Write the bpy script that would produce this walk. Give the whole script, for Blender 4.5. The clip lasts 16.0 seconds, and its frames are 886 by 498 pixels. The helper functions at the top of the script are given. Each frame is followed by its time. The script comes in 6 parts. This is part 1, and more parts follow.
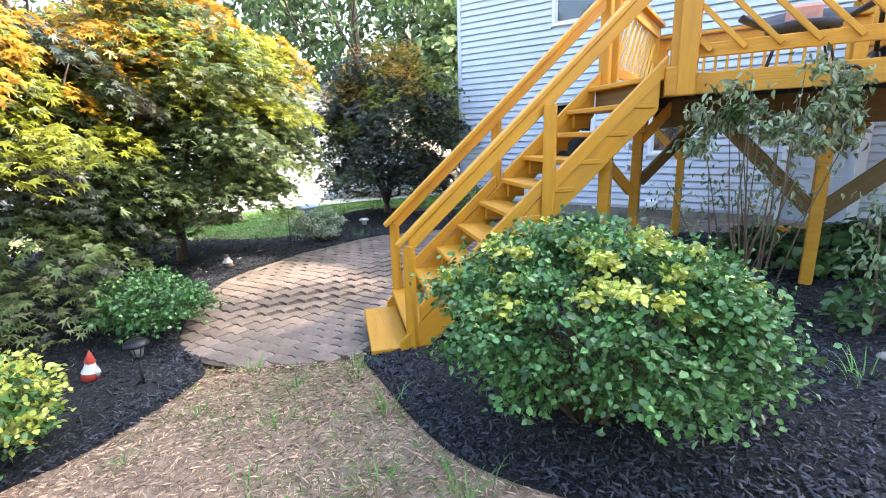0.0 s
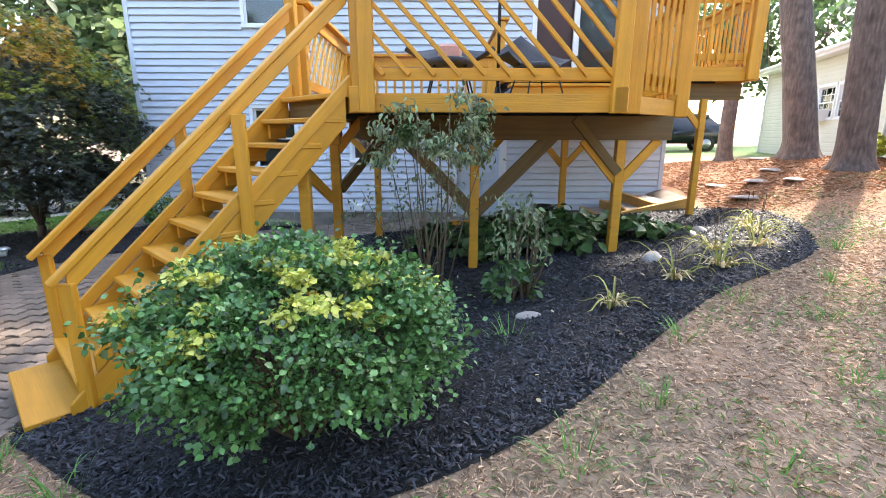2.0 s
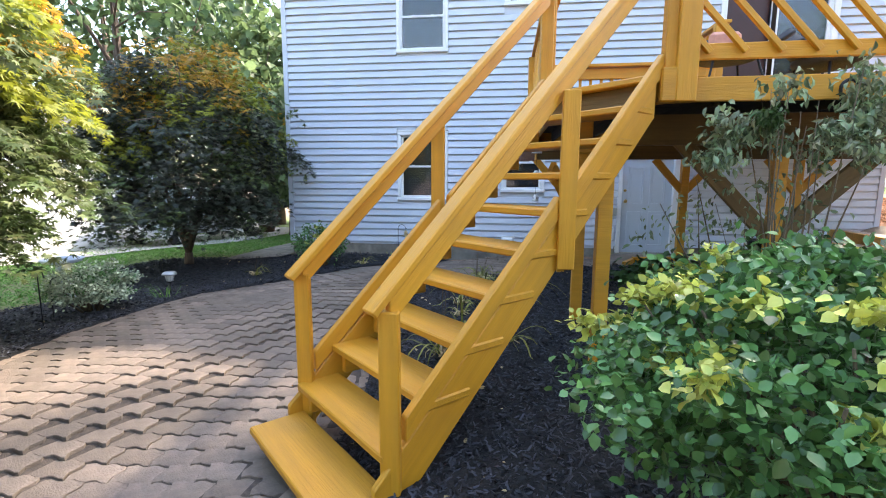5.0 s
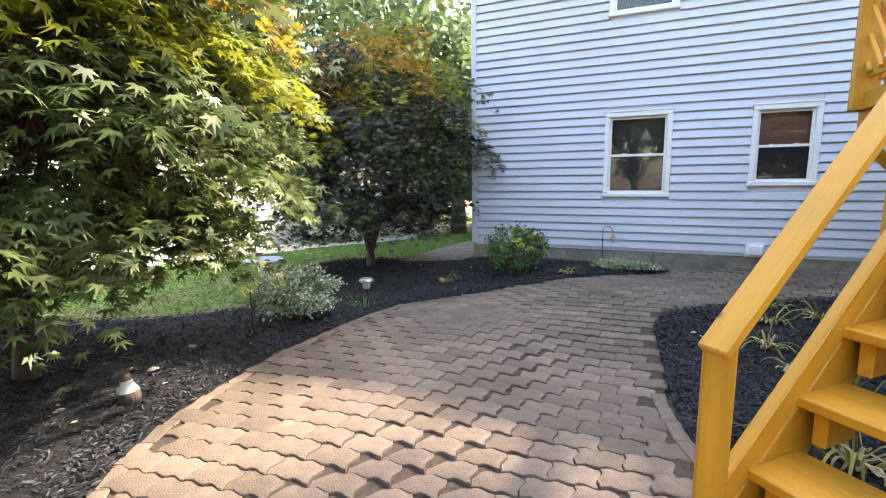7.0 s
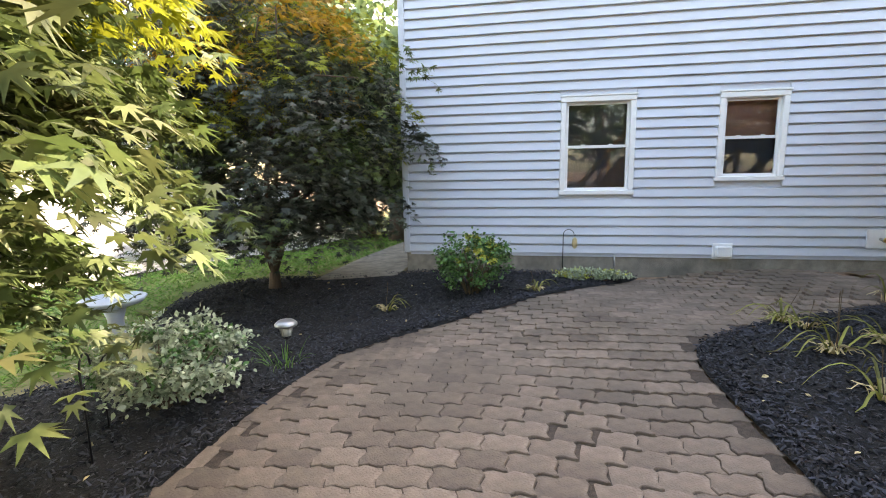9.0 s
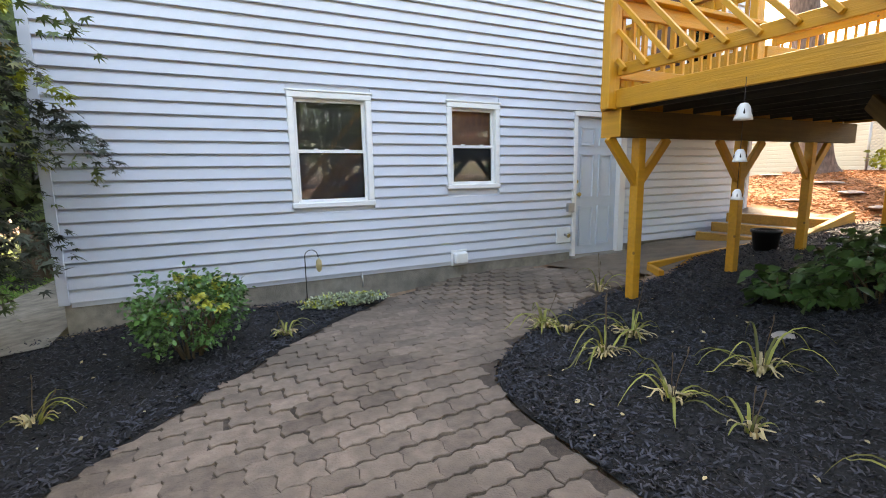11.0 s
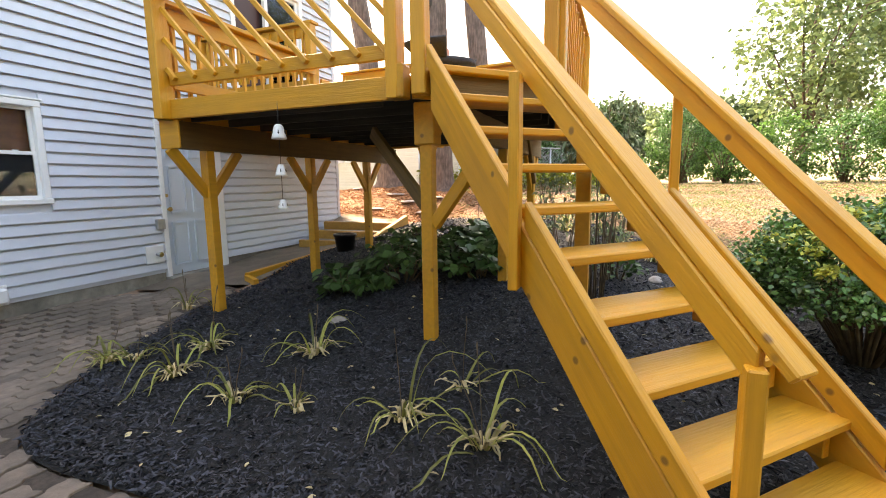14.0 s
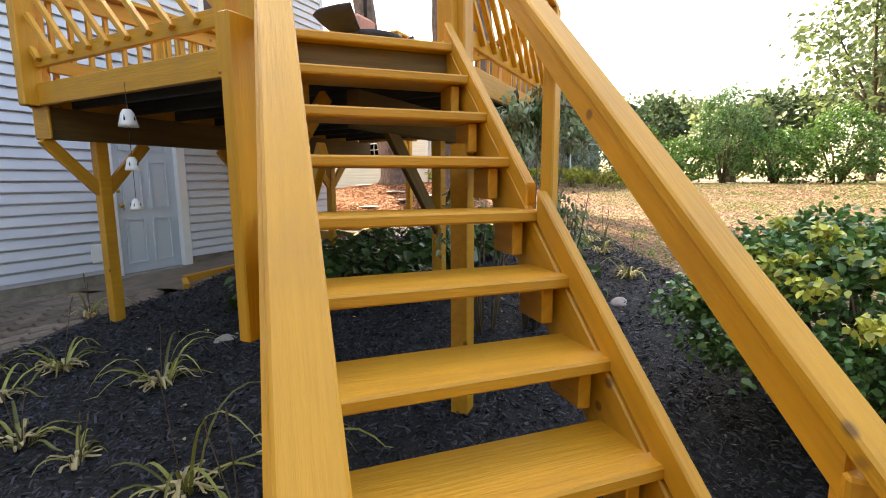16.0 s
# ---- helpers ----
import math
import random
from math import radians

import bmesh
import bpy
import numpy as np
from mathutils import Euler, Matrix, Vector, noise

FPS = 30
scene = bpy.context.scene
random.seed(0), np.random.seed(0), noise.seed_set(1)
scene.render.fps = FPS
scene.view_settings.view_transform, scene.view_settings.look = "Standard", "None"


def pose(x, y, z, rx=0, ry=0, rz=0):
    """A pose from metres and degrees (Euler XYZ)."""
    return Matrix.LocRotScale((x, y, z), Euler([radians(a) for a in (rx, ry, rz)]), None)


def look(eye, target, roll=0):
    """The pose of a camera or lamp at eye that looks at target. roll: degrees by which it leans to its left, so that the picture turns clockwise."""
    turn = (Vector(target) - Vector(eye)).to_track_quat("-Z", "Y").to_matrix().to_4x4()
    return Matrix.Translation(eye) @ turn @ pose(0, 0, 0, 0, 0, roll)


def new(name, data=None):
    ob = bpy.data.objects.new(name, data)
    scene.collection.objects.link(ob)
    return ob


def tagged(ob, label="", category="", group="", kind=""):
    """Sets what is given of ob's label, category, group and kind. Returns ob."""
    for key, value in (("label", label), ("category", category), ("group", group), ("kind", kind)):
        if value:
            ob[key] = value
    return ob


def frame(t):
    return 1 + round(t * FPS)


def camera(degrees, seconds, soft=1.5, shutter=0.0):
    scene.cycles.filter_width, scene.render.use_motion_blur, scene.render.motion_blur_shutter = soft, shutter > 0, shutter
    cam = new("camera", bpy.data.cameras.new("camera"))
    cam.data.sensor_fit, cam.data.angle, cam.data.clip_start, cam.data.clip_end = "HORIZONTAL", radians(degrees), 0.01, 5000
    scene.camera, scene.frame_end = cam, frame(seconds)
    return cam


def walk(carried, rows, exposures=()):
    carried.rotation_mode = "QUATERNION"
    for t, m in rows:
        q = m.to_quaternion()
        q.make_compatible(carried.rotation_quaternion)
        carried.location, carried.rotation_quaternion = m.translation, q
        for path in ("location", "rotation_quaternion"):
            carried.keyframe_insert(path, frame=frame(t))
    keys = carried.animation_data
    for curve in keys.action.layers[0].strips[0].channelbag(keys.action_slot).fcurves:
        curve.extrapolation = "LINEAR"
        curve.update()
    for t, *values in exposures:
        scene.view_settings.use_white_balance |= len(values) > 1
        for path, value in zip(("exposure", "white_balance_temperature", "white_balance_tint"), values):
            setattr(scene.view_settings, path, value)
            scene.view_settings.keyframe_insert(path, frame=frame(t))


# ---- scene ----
cam = camera(87.2, 16.0, soft=1.0)
EXPOSURES = [(0, 3.1, 6800, 12), (3.5, 2.6, 7000, 12), (5, 2.8, 7000, 12), (8, 2.95, 8500, 14), (12.5, 3.07, 9300, 14), (14.5, 2.85, 9600, 15), (16, 2.6, 9000, 15)]
PATH = [
    (0, (-0.067, -0.186, 1.749), (-1.146, 1.43, 1.277), -1.6),
    (0.5, (0.161, -0.17, 1.809), (-0.727, 1.553, 1.317), -1.4),
    (1, (0.215, -0.153, 1.825), (-0.431, 1.673, 1.326), -1.1),
    (1.5, (0.15, -0.16, 1.807), (-0.181, 1.753, 1.328), -0.5),
    (2, (0.064, -0.152, 1.812), (0.07, 1.792, 1.339), 0.1),
    (2.5, (-0.054, -0.028, 1.785), (0.18, 1.915, 1.374), -0.1),
    (3, (-0.334, 0.128, 1.792), (-0.053, 2.077, 1.44), 1.2),
    (3.5, (-0.664, 0.225, 1.715), (-0.464, 2.191, 1.403), 0.5),
    (4, (-1.04, 0.417, 1.709), (-0.994, 2.387, 1.365), 1.2),
    (4.5, (-1.414, 0.569, 1.56), (-1.563, 2.541, 1.265), 0.4),
    (5, (-1.711, 0.676, 1.488), (-1.969, 2.638, 1.198), 0.2),
    (5.2, (-1.851, 0.75, 1.458), (-2.137, 2.709, 1.176), 0.1),
    (7.3, (-3.277, 1.774, 1.447), (-4.114, 3.564, 1.14), -0.8),
    (7.5, (-3.409, 1.884, 1.427), (-4.256, 3.67, 1.119), -0.8),
    (8, (-3.734, 2.179, 1.44), (-4.548, 3.98, 1.132), -1.0),
    (8.5, (-4.001, 2.524, 1.411), (-4.589, 4.412, 1.11), -1.0),
    (8.7, (-4.085, 2.66, 1.415), (-4.575, 4.573, 1.10), -1.0),
    (10.8, (-4.555, 3.895, 1.476), (-3.814, 5.726, 1.159), -0.9),
    (11, (-4.522, 3.983, 1.473), (-3.656, 5.758, 1.156), -1.0),
    (11.5, (-4.487, 4.171, 1.493), (-3.337, 5.775, 1.169), -0.8),
    (12, (-4.547, 4.261, 1.48), (-3.181, 5.684, 1.149), -0.9),
    (12.5, (-4.563, 4.191, 1.489), (-3.026, 5.425, 1.151), -1.1),
    (13, (-4.542, 3.999, 1.482), (-2.908, 5.107, 1.159), -1.3),
    (13.5, (-4.452, 3.73, 1.469), (-2.717, 4.683, 1.182), -0.9),
    (14, (-4.242, 3.503, 1.446), (-2.398, 4.227, 1.166), -0.8),
    (14.5, (-4.022, 3.262, 1.449), (-2.113, 3.789, 1.169), -0.8),
    (15, (-3.794, 3.005, 1.441), (-1.881, 3.524, 1.17), -0.7),
    (15.5, (-3.487, 2.856, 1.433), (-1.626, 3.534, 1.157), -0.3),
    (16, (-3.161, 2.81, 1.445), (-1.397, 3.707, 1.154), -0.3),
]
walk(cam, [(t, look(eye, target, roll)) for t, eye, target, roll in PATH], EXPOSURES)

# ---- light ----
SUN_DIR = Vector((0.66, 0.75, 0.93)).normalized()
world = bpy.data.worlds.new("sky_world")
world.use_nodes = True
scene.world = world
_wn = world.node_tree
_sky = _wn.nodes.new("ShaderNodeTexSky")
_sky.sky_type = "NISHITA"
_sky.sun_disc = False
_sky.sun_elevation = math.asin(SUN_DIR.z)
_sky.sun_rotation = math.atan2(SUN_DIR.x, SUN_DIR.y)
_sky.dust_density = 1.8
_sky.air_density = 1.2
_wn.nodes["Background"].inputs[1].default_value = 0.15
_wn.links.new(_sky.outputs[0], _wn.nodes["Background"].inputs[0])
sun = new("sun", bpy.data.lights.new("sun", "SUN"))
sun.data.energy, sun.data.angle, sun.data.color = 2.4, radians(2.0), (1.0, 0.94, 0.84)
sun.matrix_world = look(SUN_DIR * 50, (0, 0, 0))


# ---- materials ----
def material(name, base, rough=0.7, vary=0.25, scale=6.0, dark=None, stain=0.0, stain_scale=1.2, bump=0.0, bump_scale=60.0,
             stretch=(1, 1, 1), metal=0.0, island=0.0, per_object=0.0, trans=0.0, spec=0.5):
    """A surface with colour noise at two scales, optional stains, relief, and variation from piece to piece."""
    m = bpy.data.materials.new(name)
    m.use_nodes = True
    nt, L = m.node_tree, m.node_tree.links
    b = nt.nodes["Principled BSDF"]
    N = nt.nodes.new
    tc, mp = N("ShaderNodeTexCoord"), N("ShaderNodeMapping")
    mp.inputs["Scale"].default_value = stretch
    L.new(tc.outputs["Object"], mp.inputs[0])
    n1 = N("ShaderNodeTexNoise")
    n1.inputs["Scale"].default_value, n1.inputs["Detail"].default_value = scale, 5
    L.new(mp.outputs[0], n1.inputs["Vector"])
    rr = N("ShaderNodeMapRange")
    rr.inputs[1].default_value, rr.inputs[2].default_value = 0.3, 0.7
    rr.inputs[3].default_value, rr.inputs[4].default_value = 1 - vary, 1 + vary
    L.new(n1.outputs[0], rr.inputs[0])
    fac = rr.outputs[0]

    def times(a, c):
        q = N("ShaderNodeMath")
        q.operation = "MULTIPLY"
        L.new(a, q.inputs[0])
        L.new(c, q.inputs[1])
        return q.outputs[0]

    if island:
        g, r2 = N("ShaderNodeNewGeometry"), N("ShaderNodeMapRange")
        r2.inputs[3].default_value, r2.inputs[4].default_value = 1 - island, 1 + island
        L.new(g.outputs["Random Per Island"], r2.inputs[0])
        fac = times(fac, r2.outputs[0])
    if per_object:
        g, r2 = N("ShaderNodeObjectInfo"), N("ShaderNodeMapRange")
        r2.inputs[3].default_value, r2.inputs[4].default_value = 1 - per_object, 1 + per_object
        L.new(g.outputs["Random"], r2.inputs[0])
        fac = times(fac, r2.outputs[0])
    mixc = N("ShaderNodeMix")
    mixc.data_type = "RGBA"
    mixc.inputs[6].default_value = (*base, 1)
    mixc.inputs[7].default_value = (*(dark or [c * 0.5 for c in base]), 1)
    if stain:
        n2 = N("ShaderNodeTexNoise")
        n2.inputs["Scale"].default_value, n2.inputs["Detail"].default_value = stain_scale, 6
        L.new(tc.outputs["Object"], n2.inputs["Vector"])
        r3 = N("ShaderNodeMapRange")
        r3.inputs[1].default_value, r3.inputs[2].default_value, r3.inputs[4].default_value = 0.45, 0.68, stain
        L.new(n2.outputs[0], r3.inputs[0])
        L.new(r3.outputs[0], mixc.inputs[0])
    else:
        mixc.inputs[0].default_value = 0
    vm = N("ShaderNodeVectorMath")
    vm.operation = "SCALE"
    L.new(mixc.outputs[2], vm.inputs[0])
    L.new(fac, vm.inputs["Scale"])
    L.new(vm.outputs[0], b.inputs["Base Color"])
    b.inputs["Roughness"].default_value, b.inputs["Metallic"].default_value = rough, metal
    b.inputs["Specular IOR Level"].default_value = spec
    if bump:
        n3, bp = N("ShaderNodeTexNoise"), N("ShaderNodeBump")
        n3.inputs["Scale"].default_value, n3.inputs["Detail"].default_value = bump_scale, 4
        L.new(mp.outputs[0], n3.inputs["Vector"])
        bp.inputs["Strength"].default_value, bp.inputs["Distance"].default_value = bump, 0.01
        L.new(n3.outputs[0], bp.inputs["Height"])
        L.new(bp.outputs[0], b.inputs["Normal"])
    if trans:
        tl, mx, out = N("ShaderNodeBsdfTranslucent"), N("ShaderNodeMixShader"), nt.nodes["Material Output"]
        L.new(vm.outputs[0], tl.inputs[0])
        mx.inputs[0].default_value = trans
        L.new(b.outputs[0], mx.inputs[1])
        L.new(tl.outputs[0], mx.inputs[2])
        L.new(mx.outputs[0], out.inputs[0])
    return m


M_PAINT = material("ochre_painted_wood", (0.60, 0.275, 0.018), 0.5, 0.10, 7, (0.36, 0.17, 0.03), 0.28, 2.5, 0.35, 30, (0.25, 4, 4), per_object=0.07)
def add_knots(m, colour=(0.13, 0.055, 0.015), density=4.2, radius=0.085):
    """Small dark knots scattered through painted boards."""
    nt = m.node_tree
    b = nt.nodes["Principled BSDF"]
    src = b.inputs["Base Color"].links[0].from_socket
    tc, vo, mr, mx = (nt.nodes.new(k) for k in ("ShaderNodeTexCoord", "ShaderNodeTexVoronoi", "ShaderNodeMapRange", "ShaderNodeMix"))
    vo.inputs["Scale"].default_value = density
    nt.links.new(tc.outputs["Object"], vo.inputs["Vector"])
    nt.links.new(vo.outputs["Distance"], mr.inputs[0])
    mr.inputs[1].default_value, mr.inputs[2].default_value, mr.inputs[3].default_value, mr.inputs[4].default_value = radius * 0.55, radius, 0.8, 0.0
    mx.data_type = "RGBA"
    nt.links.new(mr.outputs[0], mx.inputs[0])
    nt.links.new(src, mx.inputs[6])
    mx.inputs[7].default_value = (*colour, 1)
    nt.links.new(mx.outputs[2], b.inputs["Base Color"])


add_knots(M_PAINT)
# The ochre paint as it looks in deck shade, darkened to brown in the colour.
M_PAINT_SHADED = material("ochre_wood_shaded_brown", (0.14, 0.08, 0.022), 0.7, 0.2, 8, (0.08, 0.05, 0.025), 0.5, 2.0, 0.4, 30, (0.25, 4, 4), per_object=0.1)
# Near-black colour paints in the shade beneath the deck boards.
M_JOIST = material("shaded_underside_wood", (0.045, 0.04, 0.035), 0.85, 0.3, 8, None, 0.4, 2.0, 0.3, 30, (0.3, 4, 4))
M_SIDING = material("pale_blue_grey_vinyl", (0.56, 0.60, 0.68), 0.45, 0.03, 1.5, (0.40, 0.43, 0.48), 0.22, 0.8, 0.12, 120, (0.15, 1, 3), per_object=0.02)
M_SIDING2 = material("cream_vinyl", (0.62, 0.60, 0.50), 0.5, 0.04, 1.5, None, 0.05, 1.0, 0.1, 100)
M_WHITE = material("white_vinyl_trim", (0.78, 0.79, 0.80), 0.4, 0.03, 3, (0.6, 0.6, 0.58), 0.2, 3)
M_DOOR = material("pale_blue_door_paint", (0.54, 0.61, 0.69), 0.4, 0.03, 3, (0.42, 0.46, 0.5), 0.2, 2)
M_CONC = material("weathered_concrete", (0.26, 0.235, 0.20), 0.9, 0.25, 9, (0.12, 0.11, 0.095), 0.7, 2.2, 0.6, 70)
M_WALK = material("damp_brown_concrete", (0.19, 0.145, 0.105), 0.75, 0.2, 5, (0.10, 0.075, 0.055), 0.7, 1.3, 0.3, 60)
M_PAVER = material("worn_concrete_paver", (0.212, 0.160, 0.124), 0.85, 0.24, 14, (0.115, 0.085, 0.062), 0.7, 3.0, 0.7, 90, per_object=0.24)
M_PAVER2 = material("worn_concrete_paver_far", (0.212, 0.160, 0.124), 0.85, 0.24, 14, (0.115, 0.085, 0.062), 0.7, 1.2, 0.7, 90, island=0.24)
for _m in (M_PAVER, M_PAVER2):
    # damp and lichen patches that run over many pavers
    _nt = _m.node_tree
    _b = _nt.nodes["Principled BSDF"]
    _src = _b.inputs["Base Color"].links[0].from_socket
    _ge, _nz, _mr, _mx = (_nt.nodes.new(k) for k in ("ShaderNodeNewGeometry", "ShaderNodeTexNoise", "ShaderNodeMapRange", "ShaderNodeMix"))
    _nz.inputs["Scale"].default_value, _nz.inputs["Detail"].default_value, _nz.inputs["Distortion"].default_value = 1.1, 7, 0.6
    _nt.links.new(_ge.outputs["Position"], _nz.inputs["Vector"])
    _nt.links.new(_nz.outputs[0], _mr.inputs[0])
    _mr.inputs[1].default_value, _mr.inputs[2].default_value, _mr.inputs[4].default_value = 0.48, 0.68, 0.55
    _mx.data_type = "RGBA"
    _nt.links.new(_mr.outputs[0], _mx.inputs[0])
    _nt.links.new(_src, _mx.inputs[6])
    _mx.inputs[7].default_value = (0.105, 0.085, 0.066, 1)
    _nt.links.new(_mx.outputs[2], _b.inputs["Base Color"])
M_EDGE = material("tan_edge_brick", (0.21, 0.160, 0.122), 0.85, 0.22, 14, (0.13, 0.095, 0.07), 0.5, 5.0, 0.6, 90, per_object=0.2)
M_SAND = material("joint_grit", (0.07, 0.052, 0.04), 0.95, 0.3, 30, None, 0.3, 3, 0.5, 200)
M_MULCH = material("black_mulch_bed", (0.007, 0.007, 0.008), 0.9, 0.5, 40, (0.014, 0.012, 0.010), 0.5, 2.0, 1.0, 90)
M_CHIP = material("black_mulch_chip", (0.031, 0.033, 0.043), 0.6, 0.3, 20, (0.045, 0.036, 0.032), 0.25, 1.2, 0.0, island=0.95, spec=0.35)
M_STONE = material("grey_fieldstone", (0.34, 0.30, 0.27), 0.85, 0.25, 18, (0.2, 0.17, 0.15), 0.5, 12, 0.5, 60, per_object=0.12)
M_BARK = material("bark", (0.11, 0.075, 0.055), 0.9, 0.35, 12, (0.05, 0.035, 0.03), 0.6, 5, 1.0, 14, (3, 3, 0.5))
M_PINEBARK = material("pine_bark", (0.145, 0.105, 0.09), 0.9, 0.4, 9, (0.06, 0.045, 0.04), 0.7, 5, 1.0, 12, (3, 3, 0.6))
M_STEM = material("shrub_stem", (0.12, 0.085, 0.05), 0.8, 0.3, 20)
M_BLACK = material("black_metal", (0.015, 0.015, 0.016), 0.45, 0.2, 20, metal=0.3)
M_STEEL = material("galvanised_steel", (0.45, 0.46, 0.47), 0.4, 0.1, 20, metal=0.8)
M_BRASS = material("brass", (0.55, 0.38, 0.14), 0.3, 0.1, 20, metal=1.0)
M_CERAMIC = material("white_ceramic", (0.72, 0.72, 0.70), 0.3, 0.05, 20)
M_ROOF = material("grey_shingle", (0.16, 0.15, 0.145), 0.9, 0.25, 12, None, 0.4, 2, 0.6, 60)
# Near-black stands for unlit rooms; also on the upper floor and parasol canopy.
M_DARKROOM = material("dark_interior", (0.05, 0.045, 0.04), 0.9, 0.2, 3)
M_CURTAIN = material("brown_curtain", (0.38, 0.17, 0.11), 0.9, 0.25, 5, (0.1, 0.04, 0.02), 0.4, 3)
M_SCREEN = material("dark_insect_screen", (0.045, 0.045, 0.05), 0.8, 0.2, 4)
M_CHAIR = material("dark_grey_wicker", (0.035, 0.037, 0.045), 0.7, 0.3, 60, bump=0.6, bump_scale=120)
M_PINK = material("pink_cushion", (0.62, 0.30, 0.22), 0.9, 0.1, 20)
M_REDDOOR = material("maroon_door", (0.05, 0.014, 0.012), 0.4, 0.1, 4)
M_RED = material("red_cloth", (0.45, 0.05, 0.03), 0.7, 0.15, 15)
M_ORANGE = material("orange_leaf_litter", (0.6, 0.26, 0.08), 0.8, 0.2, 20)
M_CARDARK = material("black_car_paint", (0.012, 0.013, 0.016), 0.2, 0.05, 5)
M_CARSILVER = material("silver_car_paint", (0.5, 0.52, 0.54), 0.25, 0.05, 5)
M_TYRE = material("tyre_rubber", (0.02, 0.02, 0.02), 0.85, 0.2, 20)
M_ASPHALT = material("asphalt", (0.13, 0.128, 0.125), 0.9, 0.2, 20, None, 0.3, 0.6, 0.4, 150)
M_DRIVE = material("pale_concrete_drive", (0.42, 0.40, 0.37), 0.9, 0.15, 4, None, 0.3, 0.8, 0.3, 80)
M_BARKWOOD = material("weathered_timber", (0.20, 0.13, 0.09), 0.85, 0.25, 8, (0.10, 0.07, 0.05), 0.5, 3, 0.4, 30, (0.3, 4, 4), per_object=0.15)
M_TIMBER = material("ochre_timber", (0.50, 0.27, 0.06), 0.65, 0.15, 8, (0.25, 0.14, 0.05), 0.4, 4, 0.4, 30, (0.3, 4, 4))
M_GREENPAINT = material("green_plastic", (0.05, 0.14, 0.07), 0.5, 0.1, 8)


def leafmat(name, base, trans=0.35, island=0.35, dark=None, stain=0.35, rough=0.45, ss=1.5):
    return material(name, base, rough, 0.15, 25, dark, stain, ss, 0, island=island, trans=trans)


M_L_MAPLE = leafmat("maple_leaf_green", (0.108, 0.158, 0.052), 0.32, 0.5, (0.15, 0.105, 0.06), 0.5)
M_L_MAPLED = leafmat("maple_leaf_dark", (0.052, 0.068, 0.044), 0.28, 0.45, (0.065, 0.045, 0.042), 0.5)
# Gold and lime put backlit sun into crown tops; fence shrubs wear lime too.
M_L_SUNGOLD = leafmat("maple_leaf_sunlit_gold", (0.48, 0.28, 0.03), 0.45, 0.35, (0.40, 0.17, 0.03), 0.4)
M_L_LIME = leafmat("maple_leaf_lime", (0.28, 0.30, 0.035), 0.45, 0.35)
M_L_EUON = leafmat("euonymus_leaf", (0.085, 0.195, 0.052), 0.2, 0.6, (0.11, 0.24, 0.09), 0.5, 0.3, 9)
M_L_EUONY = leafmat("euonymus_yellow_leaf", (0.58, 0.58, 0.13), 0.25, 0.45, (0.20, 0.34, 0.06), 0.6, 0.4, 9)
M_L_PALE = leafmat("grey_green_leaf", (0.20, 0.28, 0.14), 0.25, 0.6, (0.40, 0.34, 0.24), 0.6, 0.45, 9)
M_L_WHITE = leafmat("white_edged_leaf", (0.48, 0.54, 0.38), 0.2, 0.35, (0.14, 0.22, 0.11), 0.6, 0.5, 9)
M_L_HOSTA = leafmat("broad_green_leaf", (0.065, 0.14, 0.04), 0.25, 0.35, (0.09, 0.13, 0.04), 0.4, 0.45)
M_L_HEDGE = leafmat("hedge_leaf", (0.085, 0.19, 0.04), 0.35, 0.6, (0.13, 0.23, 0.05), 0.5, 0.5, 0.7)
M_L_FAR = leafmat("far_tree_leaf", (0.085, 0.14, 0.055), 0.4, 0.5, (0.05, 0.085, 0.04), 0.6, 0.6, 0.4)
M_L_FARL = leafmat("far_tree_leaf_light", (0.16, 0.22, 0.09), 0.4, 0.5, (0.09, 0.14, 0.06), 0.6, 0.6, 0.4)
M_L_LILY = leafmat("daylily_blade", (0.25, 0.26, 0.06), 0.3, 0.6, (0.40, 0.34, 0.08), 0.5, 0.5, 6)
M_L_DRY = leafmat("dry_blade", (0.62, 0.50, 0.27), 0.3, 0.35)
M_STRAW = leafmat("dry_lawn_straw", (0.46, 0.305, 0.19), 0.05, 0.6, (0.30, 0.20, 0.13), 0.5, 0.8, 0.9)
M_GRASS = leafmat("green_grass", (0.13, 0.29, 0.055), 0.3, 0.4, (0.20, 0.23, 0.07), 0.4, 0.6, 1.5)
M_NEEDLE = leafmat("pine_needle_litter", (0.36, 0.17, 0.08), 0.1, 0.45, (0.22, 0.12, 0.07), 0.5, 0.8, 1.5)


def glass_material(name, tint=(0.9, 0.95, 1.0), mixf=0.06):
    m = bpy.data.materials.new(name)
    m.use_nodes = True
    nt, L = m.node_tree, m.node_tree.links
    nt.nodes.remove(nt.nodes["Principled BSDF"])
    tr, gl, fr, mx = (nt.nodes.new("ShaderNode" + k) for k in ("BsdfTransparent", "BsdfGlossy", "Fresnel", "MixShader"))
    tr.inputs[0].default_value = (*tint, 1)
    gl.inputs["Roughness"].default_value = 0.02
    fr.inputs[0].default_value = 1.5
    L.new(fr.outputs[0], mx.inputs[0])
    L.new(tr.outputs[0], mx.inputs[1])
    L.new(gl.outputs[0], mx.inputs[2])
    L.new(mx.outputs[0], nt.nodes["Material Output"].inputs[0])
    return m


M_GLASS = glass_material("window_glass")


